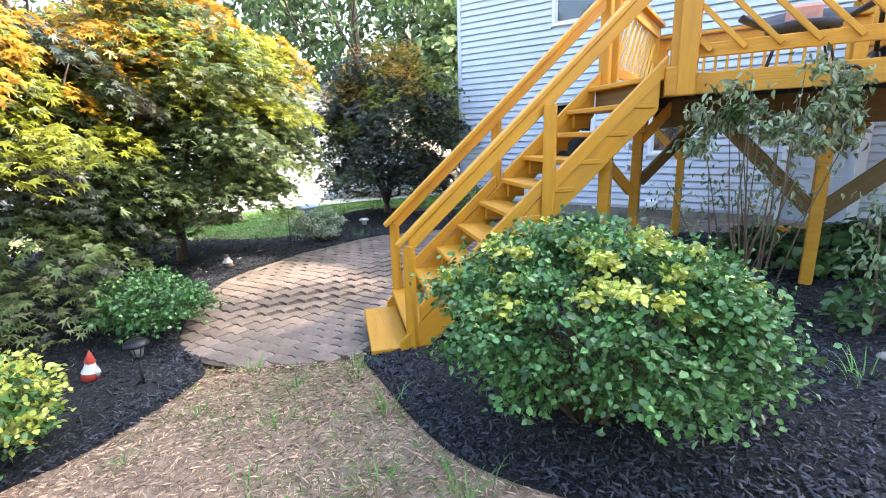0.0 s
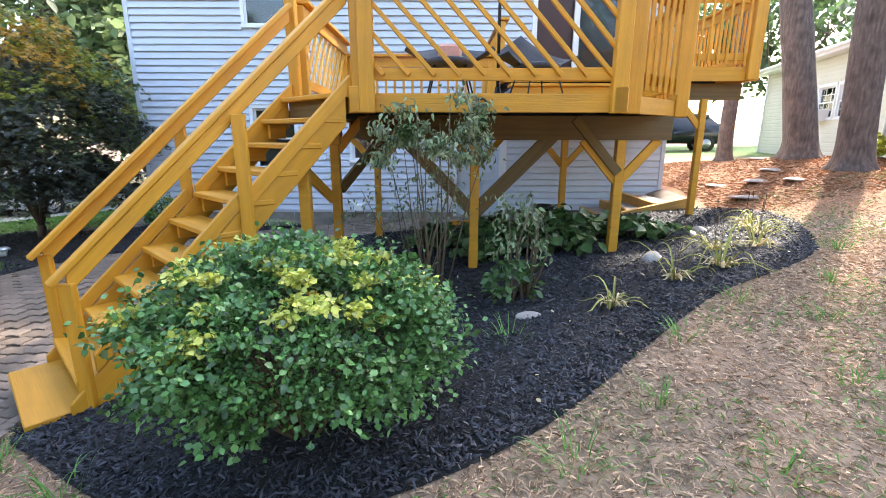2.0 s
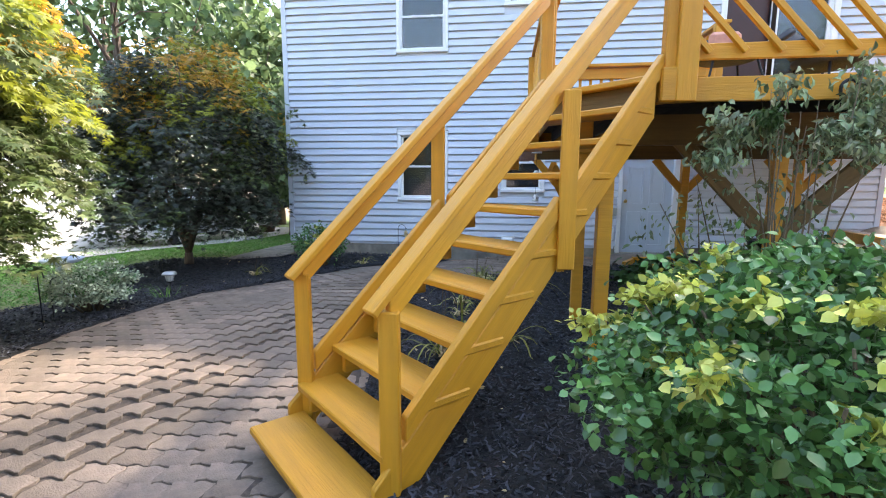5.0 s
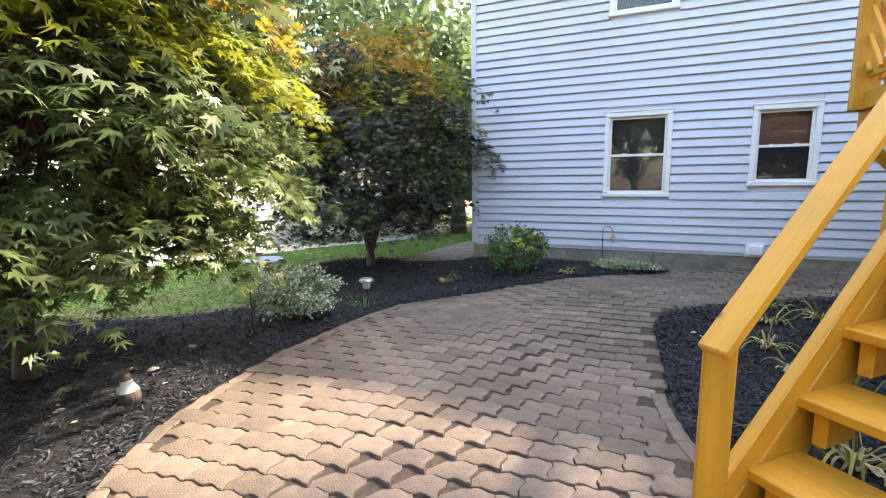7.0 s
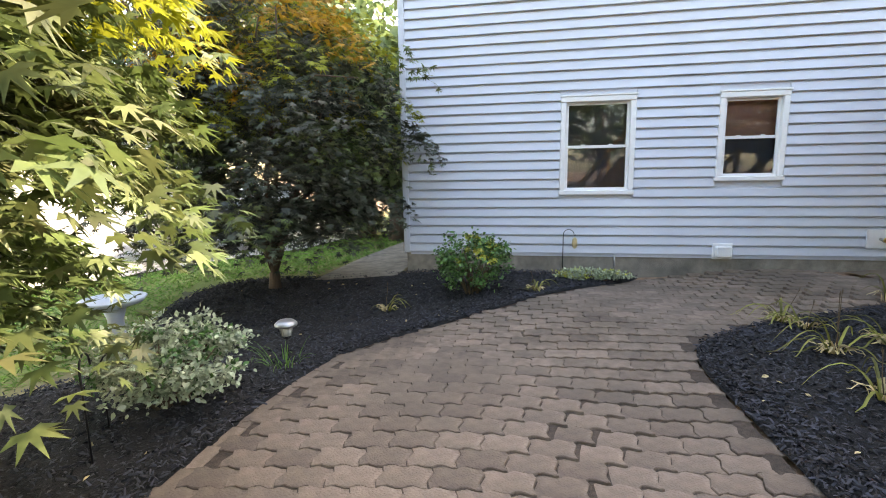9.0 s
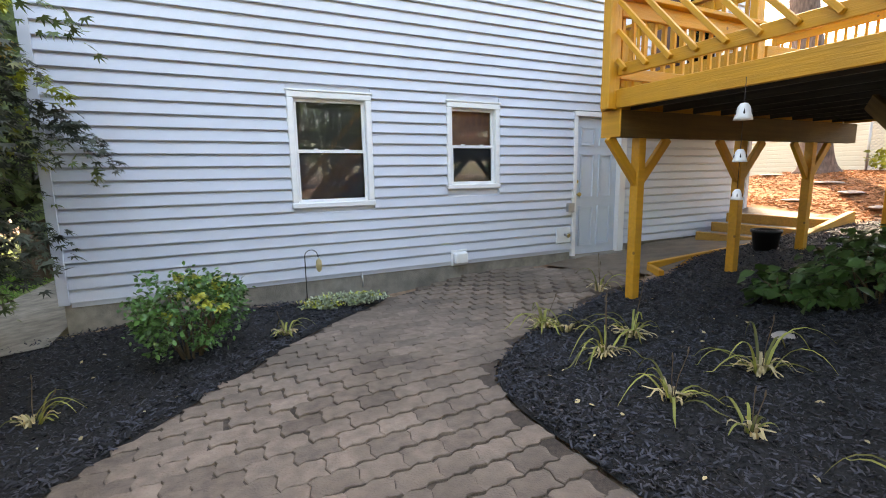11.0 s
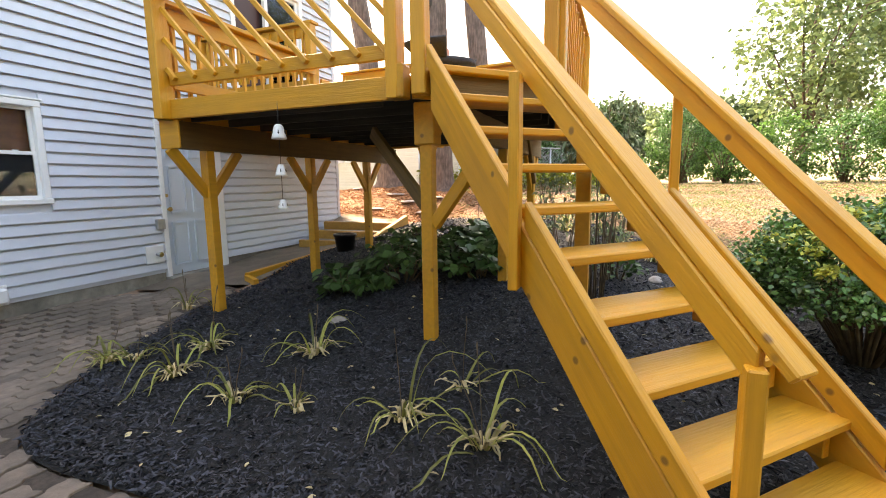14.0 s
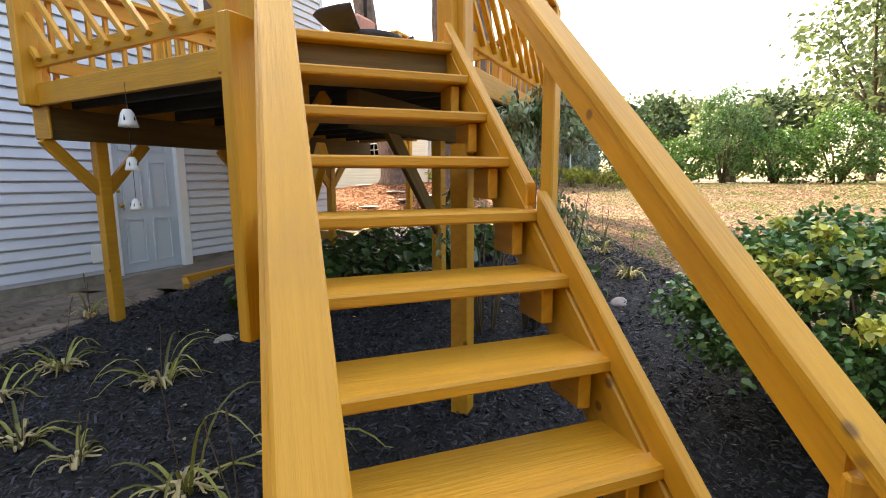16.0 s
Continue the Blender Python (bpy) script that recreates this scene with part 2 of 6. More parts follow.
def ground_material():
    m = material("dry_lawn_soil", (0.29, 0.185, 0.125), 0.95, 0.35, 12, (0.20, 0.15, 0.09), 0.7, 0.55, 0.6, 90)
    nt, L = m.node_tree, m.node_tree.links
    b = nt.nodes["Principled BSDF"]
    src = b.inputs["Base Color"].links[0].from_socket
    tc = nt.nodes.new("ShaderNodeTexCoord")
    nz = nt.nodes.new("ShaderNodeTexNoise")
    nz.inputs["Scale"].default_value, nz.inputs["Detail"].default_value = 0.9, 5
    L.new(tc.outputs["Object"], nz.inputs["Vector"])

    def zone(src, centre, radii, colour, sharp=0.35):
        mp = nt.nodes.new("ShaderNodeMapping")
        mp.vector_type = "TEXTURE"
        mp.inputs["Location"].default_value = (*centre, 0)
        mp.inputs["Scale"].default_value = (*radii, 1000)
        L.new(tc.outputs["Object"], mp.inputs[0])
        ln = nt.nodes.new("ShaderNodeVectorMath")
        ln.operation = "LENGTH"
        L.new(mp.outputs[0], ln.inputs[0])
        ad = nt.nodes.new("ShaderNodeMath")
        ad.operation = "MULTIPLY_ADD"
        L.new(nz.outputs[0], ad.inputs[0])
        ad.inputs[1].default_value = 0.8
        L.new(ln.outputs["Value"], ad.inputs[2])
        mr = nt.nodes.new("ShaderNodeMapRange")
        mr.inputs[1].default_value, mr.inputs[2].default_value = 1.4 + sharp / 2, 1.4 - sharp / 2
        L.new(ad.outputs[0], mr.inputs[0])
        nn = nt.nodes.new("ShaderNodeTexNoise")
        nn.inputs["Scale"].default_value, nn.inputs["Detail"].default_value = 7, 6
        L.new(tc.outputs["Object"], nn.inputs["Vector"])
        cr = nt.nodes.new("ShaderNodeMix")
        cr.data_type = "RGBA"
        cr.inputs[6].default_value = (*colour, 1)
        cr.inputs[7].default_value = (*[c * 1.7 for c in colour], 1)
        L.new(nn.outputs[0], cr.inputs[0])
        mx = nt.nodes.new("ShaderNodeMix")
        mx.data_type = "RGBA"
        L.new(mr.outputs[0], mx.inputs[0])
        L.new(src, mx.inputs[6])
        L.new(cr.outputs[2], mx.inputs[7])
        return mx.outputs[2]

    src = zone(src, (-13, 14), (6.5, 12), (0.12, 0.16, 0.04))
    src = zone(src, (14, 22), (9, 7), (0.10, 0.16, 0.04))
    src = zone(src, (17, -6), (11, 11), (0.10, 0.088, 0.036), 0.6)
    src = zone(src, (9.0, 9.5), (5.6, 4.4), (0.24, 0.11, 0.055))
    L.new(src, b.inputs["Base Color"])
    return m


M_GROUND = ground_material()


# ---- building helpers ----
def mesh_of(name, verts, faces, mat, smooth=False):
    me = bpy.data.meshes.new(name)
    me.from_pydata([tuple(v) for v in verts], [], faces)
    me.materials.append(mat)
    if smooth:
        me.polygons.foreach_set("use_smooth", [True] * len(me.polygons))
    me.update()
    return me


def put(name, me, parent=None, m=None, label=""):
    ob = new(name, me)
    if m is not None:
        ob.matrix_basis = m
    if parent:
        ob.parent = parent
    if label:
        ob["label"] = label
    return ob


def part(name, bm, mat, parent=None, label="", m=None, smooth=False):
    me = bpy.data.meshes.new(name)
    bm.to_mesh(me)
    bm.free()
    me.materials.append(mat)
    if smooth:
        me.polygons.foreach_set("use_smooth", [True] * len(me.polygons))
    return put(name, me, parent, m, label)


def thing(name, label, category, loc=(0, 0, 0), group="", rz=0.0):
    ob = new(name)
    ob.matrix_basis = pose(*loc, 0, 0, rz)
    return tagged(ob, label, category, group)


def structure(ob):
    return tagged(ob, kind="structure")


def bm_box(bm, x0, x1, y0, y1, z0, z1, bevel=0.0):
    r = bmesh.ops.create_cube(bm, size=1, matrix=Matrix.Translation(((x0 + x1) / 2, (y0 + y1) / 2, (z0 + z1) / 2)) @ Matrix.Diagonal((x1 - x0, y1 - y0, z1 - z0, 1)))
    if bevel:
        es = list({e for v in r["verts"] for e in v.link_edges})
        bmesh.ops.bevel(bm, geom=es, offset=bevel, segments=1, affect="EDGES")
    return r


def box(name, lo, hi, mat, parent=None, label="", bevel=0.004):
    bm = bmesh.new()
    c = [(a + b) / 2 for a, b in zip(lo, hi)]
    bm_box(bm, lo[0] - c[0], hi[0] - c[0], lo[1] - c[1], hi[1] - c[1], lo[2] - c[2], hi[2] - c[2], bevel)
    return part(name, bm, mat, parent, label, Matrix.Translation(c))


def beam(name, p0, p1, w, hgt, mat, parent=None, label="", bevel=0.005, cut0=0.0, cut1=0.0):
    """A timber from p0 to p1: w across (level), hgt high, ends sheared along the length by cut0 and cut1 per unit of height."""
    p0, p1 = Vector(p0), Vector(p1)
    d = p1 - p0
    ln = d.length
    x = d.normalized()
    y = Vector((0, 0, 1)).cross(x)
    y = y.normalized() if y.length > 1e-4 else Vector((0, 1, 0))
    z = x.cross(y)
    m = Matrix((x, y, z)).transposed().to_4x4()
    m.translation = (p0 + p1) / 2
    bm = bmesh.new()
    bm_box(bm, -ln / 2, ln / 2, -w / 2, w / 2, -hgt / 2, hgt / 2, bevel)
    for v in bm.verts:
        v.co.x += v.co.z * (cut0 if v.co.x < 0 else cut1)
    return part(name, bm, mat, parent, label, m)


def lathe(name, prof, mat, parent=None, m=None, seg=16, label="", smooth=True):
    verts, faces = [], []
    for r, z in prof:
        for i in range(seg):
            a = 2 * math.pi * i / seg
            verts.append((r * math.cos(a), r * math.sin(a), z))
    for j in range(len(prof) - 1):
        for i in range(seg):
            k = (i + 1) % seg
            faces.append((j * seg + i, j * seg + k, (j + 1) * seg + k, (j + 1) * seg + i))
    faces.append(tuple(range(seg))[::-1])
    faces.append(tuple((len(prof) - 1) * seg + i for i in range(seg)))
    return put(name, mesh_of(name, verts, faces, mat, smooth), parent, m, label)


def tube_data(paths, seg=6):
    """Verts and faces of tubes along paths of (point, radius)."""
    verts, faces = [], []
    for pts in paths:
        base = len(verts)
        for i, (p, r) in enumerate(pts):
            p = Vector(p)
            a, b = Vector(pts[max(i - 1, 0)][0]), Vector(pts[min(i + 1, len(pts) - 1)][0])
            d = (b - a).normalized()
            u = d.orthogonal().normalized() if abs(d.z) > 0.99 else Vector((0, 0, 1)).cross(d).normalized()
            w = d.cross(u)
            for k in range(seg):
                t = 2 * math.pi * k / seg
                verts.append(p + u * (r * math.cos(t)) + w * (r * math.sin(t)))
        n = len(pts)
        for i in range(n - 1):
            for k in range(seg):
                q = (k + 1) % seg
                faces.append((base + i * seg + k, base + i * seg + q, base + (i + 1) * seg + q, base + (i + 1) * seg + k))
        faces.append(tuple(base + k for k in range(seg))[::-1])
        faces.append(tuple(base + (n - 1) * seg + k for k in range(seg)))
    return verts, faces


def tubes(name, paths, mat, parent=None, seg=6, label="", m=None):
    return put(name, mesh_of(name, *tube_data(paths, seg), mat, True), parent, m, label)


# leaf outlines: x across, y along, z up
def maple_template():
    pts = [(0, 0, 0)]
    lobes = [(-118, 0.36), (-78, 0.68), (-38, 0.92), (0, 1.0), (38, 0.92), (78, 0.68), (118, 0.36)]
    for i, (a, r) in enumerate(lobes):
        ar = radians(a)
        if i:
            br = radians((a + lobes[i - 1][0]) / 2)
            pts.append((0.33 * math.sin(br), 0.33 * math.cos(br), 0.0))
        pts.append((r * math.sin(ar), r * math.cos(ar), -0.16 * r))
    n = len(pts)
    return np.array(pts), [(0, i, i + 1) for i in range(1, n - 1)]


def oval_template(w=0.3, bend=0.1):
    pts = [(0, 0, 0), (-w, 0.35, 0.06), (0, 0.4, -0.02), (w, 0.35, 0.06), (-w * 0.8, 0.7, 0.03), (w * 0.8, 0.7, 0.03), (0, 1, -bend)]
    return np.array(pts), [(0, 2, 1), (0, 3, 2), (1, 2, 6, 4), (2, 3, 5, 6)]


T_MAPLE, T_OVAL, T_LONG, T_WIDE = maple_template(), oval_template(0.3, 0.1), oval_template(0.17, 0.25), oval_template(0.42, 0.2)
T_ROUND = oval_template(0.36, 0.12)
T_LANCE = oval_template(0.21, 0.32)


def leaves_data(pos, yaw, pitch, roll, size, template):
    """Many leaves in one mesh: arrays of places, turns and sizes."""
    tv, tf = template
    n, k = len(pos), len(tv)
    cy, sy, cp, sp, cr, sr = np.cos(yaw), np.sin(yaw), np.cos(pitch), np.sin(pitch), np.cos(roll), np.sin(roll)
    along = np.stack([-sy * cp, cy * cp, sp], 1)
    side0 = np.stack([cy, sy, 0 * cy], 1)
    up0 = np.cross(side0, along)
    side = side0 * cr[:, None] + up0 * sr[:, None]
    up = up0 * cr[:, None] - side0 * sr[:, None]
    v = pos[:, None, :] + size[:, None, None] * (tv[None, :, 0:1] * side[:, None, :] + tv[None, :, 1:2] * along[:, None, :] + tv[None, :, 2:3] * up[:, None, :])
    return v.reshape(-1, 3), n, k, tf


def leaves(name, pos, yaw, pitch, roll, size, template, mat, parent=None, label=""):
    v, n, k, tf = leaves_data(pos, yaw, pitch, roll, size, template)
    me = bpy.data.meshes.new(name)
    me.vertices.add(len(v))
    me.vertices.foreach_set("co", v.astype(np.float32).ravel())
    lens = [len(f) for f in tf]
    loops = np.concatenate([np.array(f) for f in tf])
    allv = (loops[None, :] + (np.arange(n) * k)[:, None]).ravel()
    starts = np.concatenate([[0], np.cumsum(lens)[:-1]])
    alls = (starts[None, :] + (np.arange(n) * sum(lens))[:, None]).ravel()
    me.loops.add(len(allv))
    me.loops.foreach_set("vertex_index", allv.astype(np.int32))
    me.polygons.add(len(alls))
    me.polygons.foreach_set("loop_start", alls.astype(np.int32))
    me.polygons.foreach_set("loop_total", np.tile(lens, n).astype(np.int32))
    me.materials.append(mat)
    me.update(calc_edges=True)
    me.validate()
    return put(name, me, parent, None, label)


RNG = np.random.default_rng(7)


# ---- ground ----
HPTS = np.array([(-6, 3.5, 0), (-5.5, 3.8, 0), (-3, 2.9, -0.02), (-5.9, 9.4, 0), (-6, 4.4, 0), (-5.5, 5.4, 0.02), (-4.5, 7.2, 0.04), (0.3, 9.4, 0.17), (1.3, 9.4, 0.19), (-1.6, 9.4, 0.1), (-0.9, 7.2, 0.22), (-1.04, 4.8, 0.23), (-2.6, 5, 0.03), (0.6, 7.2, 0.31), (1.85, 4.64, 0.58), (0.72, 3.1, 0.43), (2, 4, 0.64), (3.9, 6.95, 0.57), (3.2, 9.4, 0.3), (5, 9.6, 0.8), (7.6, 9.6, 1.38), (7, 7.9, 1.25), (10, 14.8, 1.14), (0, 0, 0.2), (3, 0, 0.6), (6, 3, 0.95), (-3, 0, -0.05), (-6, -2, -0.15), (-9, 3, 0), (-9, 9, -0.1)])


def plane_h(x, y):
    return 0.30 + np.tanh((x + 1.0) * 0.115)


HRES = HPTS[:, 2] - plane_h(HPTS[:, 0], HPTS[:, 1])


def height(x, y):
    """The height of the ground."""
    x, y = np.asarray(x, float), np.asarray(y, float)
    d = (x[..., None] - HPTS[:, 0]) ** 2 + (y[..., None] - HPTS[:, 1]) ** 2 + 0.15
    w = d ** -1.6
    return plane_h(x, y) + (w * HRES).sum(-1) / (w.sum(-1) + 0.004)


def hz(x, y):
    return float(height(x, y))


def inside(poly, x, y):
    x, y = np.asarray(x, float), np.asarray(y, float)
    r = np.zeros(x.shape, bool)
    for (x0, y0), (x1, y1) in zip(poly, poly[1:] + poly[:1]):
        if y0 == y1:
            continue
        c = ((y0 > y) != (y1 > y)) & (x < (x1 - x0) * (y - y0) / (y1 - y0) + x0)
        r ^= c
    return r


def smooth_poly(poly, n=4):
    """A rounder outline through the corners' middles."""
    for _ in range(n):
        q = []
        for a, b in zip(poly, poly[1:] + poly[:1]):
            q += [(0.75 * a[0] + 0.25 * b[0], 0.75 * a[1] + 0.25 * b[1]), (0.25 * a[0] + 0.75 * b[0], 0.25 * a[1] + 0.75 * b[1])]
        poly = q
    return poly


PATIO = [(-4.3, 1.72), (-3.6, 1.62), (-2.6, 2.2), (-2.55, 3.6), (-2.9, 4.6), (-2.92, 5.6), (-2.98, 6.2), (-2.9, 6.6), (-2.44, 7.05), (-1.5, 7.45),
         (-0.2, 7.6), (0.0, 8.0), (-0.2, 9.40), (-2.6, 9.40), (-3.35, 8.6), (-4.2, 7.75), (-5.05, 7.03), (-5.58, 6.45), (-5.80, 5.7), (-5.87, 4.9), (-5.83, 3.6), (-5.38, 2.65), (-4.68, 2.0)]
WALKWAY = [(-0.2, 9.40), (0.0, 8.0), (0.0, 7.7), (0.5, 7.75), (1.2, 8.05), (3.2, 8.05), (4.6, 8.2), (4.6, 9.40)]
BED_MAIN = [(-2.6, 2.3), (-2.2, 2.08), (-1.6, 1.70), (-1.05, 1.46), (-0.3, 1.5), (0.4, 1.76), (0.85, 2.08), (1.5, 2.7), (2.2, 3.25), (2.9, 3.6), (3.6, 4.05),
            (4.2, 5.0), (4.75, 5.9), (4.95, 6.9), (4.4, 7.5), (3.4, 7.9), (1.2, 7.9), (0.5, 7.7), (-0.2, 7.45), (-1.45, 7.4), (-2.4, 7.0), (-2.88, 6.6), (-2.98, 6.2), (-2.9, 5.6), (-2.88, 4.6), (-2.6, 3.6)]
BED_WEST = [(-5.38, 2.70), (-5.81, 3.6), (-5.85, 4.9), (-5.78, 5.7), (-5.56, 6.45), (-5.03, 7.01), (-4.18, 7.75), (-3.33, 8.6), (-2.7, 9.2), (-2.7, 9.41), (-5.9, 9.3),
            (-7.4, 9.35), (-8.6, 8.6), (-8.3, 7.2), (-7.4, 6.2), (-8.0, 5.3), (-9.3, 4.2), (-11.5, 3.0), (-11.0, -1.0), (-6.0, -1.2), (-3.45, -0.3), (-3.25, 0.5), (-3.3, 0.9), (-3.42, 1.37), (-3.55, 1.62), (-4.3, 1.72), (-4.68, 2.0)]
BEDS = [smooth_poly(BED_MAIN, 2), smooth_poly(BED_WEST, 2)]


def axis_steps(lo, hi, step, far, grow=1.35):
    a = list(np.arange(lo, hi + 1e-6, step))
    s, x = step, lo
    left = []
    while x > -far:
        s *= grow
        x -= s
        left.append(x)
    s, x = step, a[-1]
    right = []
    while x < far:
        s *= grow
        x += s
        right.append(x)
    return np.array(left[::-1] + a + right)


def sheet(name, xs, ys, lift, mat, keep=None):
    X, Y = np.meshgrid(xs, ys)
    Z = height(X, Y) + lift(X, Y)
    v = np.stack([X, Y, Z], -1).reshape(-1, 3)
    w = len(xs)
    faces = []
    for j in range(len(ys) - 1):
        for i in range(w - 1):
            if keep is None or keep[j, i]:
                faces.append((j * w + i, j * w + i + 1, (j + 1) * w + i + 1, (j + 1) * w + i))
    me = mesh_of(name, v, faces, mat, True)
    bm = bmesh.new()
    bm.from_mesh(me)
    bmesh.ops.delete(bm, geom=[q for q in bm.verts if not q.link_faces], context="VERTS")
    bm.to_mesh(me)
    bm.free()
    return structure(put(name, me))


gx, gy = axis_steps(-12, 12, 0.3, 700), axis_steps(-4, 16, 0.3, 700)


def ground_lift(X, Y):
    r = np.zeros(X.shape)
    r[inside(PATIO, X, Y) | inside(WALKWAY, X, Y)] = -0.09
    return r


sheet("ground", gx, gy, ground_lift, M_GROUND)


def bed_sheet(name, poly, mat, step, crown, edge):
    """A sheet whose rim follows the outline: inner grid points, and border points drawn onto it."""
    P = np.array(poly)
    xs = np.arange(P[:, 0].min() - step, P[:, 0].max() + 2 * step, step)
    ys = np.arange(P[:, 1].min() - step, P[:, 1].max() + 2 * step, step)
    X, Y = np.meshgrid(xs, ys)
    ins = inside(poly, X, Y)
    A, B = P, np.roll(P, -1, 0)
    D = B - A
    best = np.full(X.shape, 1e9)
    NX, NY = X.copy(), Y.copy()
    for a, d in zip(A, D):
        t = (((X - a[0]) * d[0] + (Y - a[1]) * d[1]) / max((d ** 2).sum(), 1e-9)).clip(0, 1)
        px, py = a[0] + t * d[0], a[1] + t * d[1]
        q = np.hypot(X - px, Y - py)
        m = q < best
        best[m], NX[m], NY[m] = q[m], px[m], py[m]
    snap = ~ins & (best < step * 1.5)
    X[snap], Y[snap] = NX[snap], NY[snap]
    best[snap] = 0
    Z = height(X, Y) + edge + crown * (1 - np.exp(-best / 0.12))
    ok = ins | snap
    w = len(xs)
    faces = [(j * w + i, j * w + i + 1, (j + 1) * w + i + 1, (j + 1) * w + i) for j in range(len(ys) - 1) for i in range(w - 1)
             if ok[j, i] and ok[j, i + 1] and ok[j + 1, i] and ok[j + 1, i + 1] and ins[j:j + 2, i:i + 2].any()]
    me = mesh_of(name, np.stack([X, Y, Z], -1).reshape(-1, 3), faces, mat, True)
    bm = bmesh.new()
    bm.from_mesh(me)
    bmesh.ops.delete(bm, geom=[q for q in bm.verts if not q.link_faces], context="VERTS")
    bm.to_mesh(me)
    bm.free()
    return structure(put(name, me))


bed_sheet("mulch_bed_main", BEDS[0], M_MULCH, 0.12, 0.03, 0.008)
bed_sheet("mulch_bed_west", BEDS[1], M_MULCH, 0.15, 0.03, 0.008)
patio = bed_sheet("patio", smooth_poly(PATIO, 2), M_SAND, 0.15, 0.0, -0.004)
bed_sheet("walkway", smooth_poly(WALKWAY, 0), M_WALK, 0.15, 0.0, 0.008)


# ---- house ----
WY, WX0, WX1, WZ = 9.43, -5.91, 4.56, 6.3
OPEN = {"w1": (-3.73, -2.78, 1.12, 2.40), "w2": (-1.79, -1.00, 1.28, 2.38), "u1": (-3.73, -2.78, 3.79, 5.06), "u2": (-1.79, -1.00, 4.52, 5.62),
        "door": (0.30, 1.37, 0.16, 2.35), "slider": (1.78, 3.58, 2.80, 4.95)}


def cut(a, b, z0, z1, holes):
    """The stretches of a to b at the heights z0 to z1 that no opening takes."""
    out = [(a, b)]
    for h0, h1, q0, q1 in holes:
        if q0 < z1 - 1e-6 and q1 > z0 + 1e-6:
            nxt = []
            for s, e in out:
                if h1 <= s or h0 >= e:
                    nxt.append((s, e))
                else:
                    if h0 > s:
                        nxt.append((s, h0))
                    if h1 < e:
                        nxt.append((h1, e))
            out = nxt
    return out


def wall_boxes(name, a, b, z0, z1, holes, thick, mat):
    """A wall along local x, its face at y=0, going back to y=thick."""
    zs = sorted({z0, z1, *[h for q in holes for h in q[2:] if z0 < h < z1]})
    bm = bmesh.new()
    for lo, hi in zip(zs, zs[1:]):
        for s, e in cut(a, b, lo, hi, holes):
            bm_box(bm, s, e, 0, thick, lo, hi)
    return part(name, bm, mat)


CLAP = {}


def clapboards(wall, a, b, z0, z1, holes, step, mat, proud=0.025):
    """Courses of siding, each leaning out to its lower edge, cut round the openings; children of the wall."""
    z = z0
    while z < z1 - 0.01:
        top = min(z + step, z1)
        for s, e in cut(a, b, z + 0.004, top - 0.004, holes):
            zz0, zz1 = z, top
            key = (round(e - s, 3), round(top - z, 3))
            if key not in CLAP:
                L, hh = e - s, top - z
                prof = [(0.012, 0.0), (-proud, 0.0), (-proud - 0.001, 0.005), (-0.006, hh - 0.036), (0.008, hh - 0.018), (0.012, hh - 0.018)]
                v = [(x, y, zq) for x in (0, L) for y, zq in prof]
                n = len(prof)
                f = [(i, i + 1, n + i + 1, n + i) for i in range(n - 1)] + [tuple(range(n))[::-1], tuple(range(n, 2 * n))]
                CLAP[key] = mesh_of("clapboard", v, f, mat)
            put("clapboard", CLAP[key], wall, Matrix.Translation((s, -0.001, z)))
        z = top


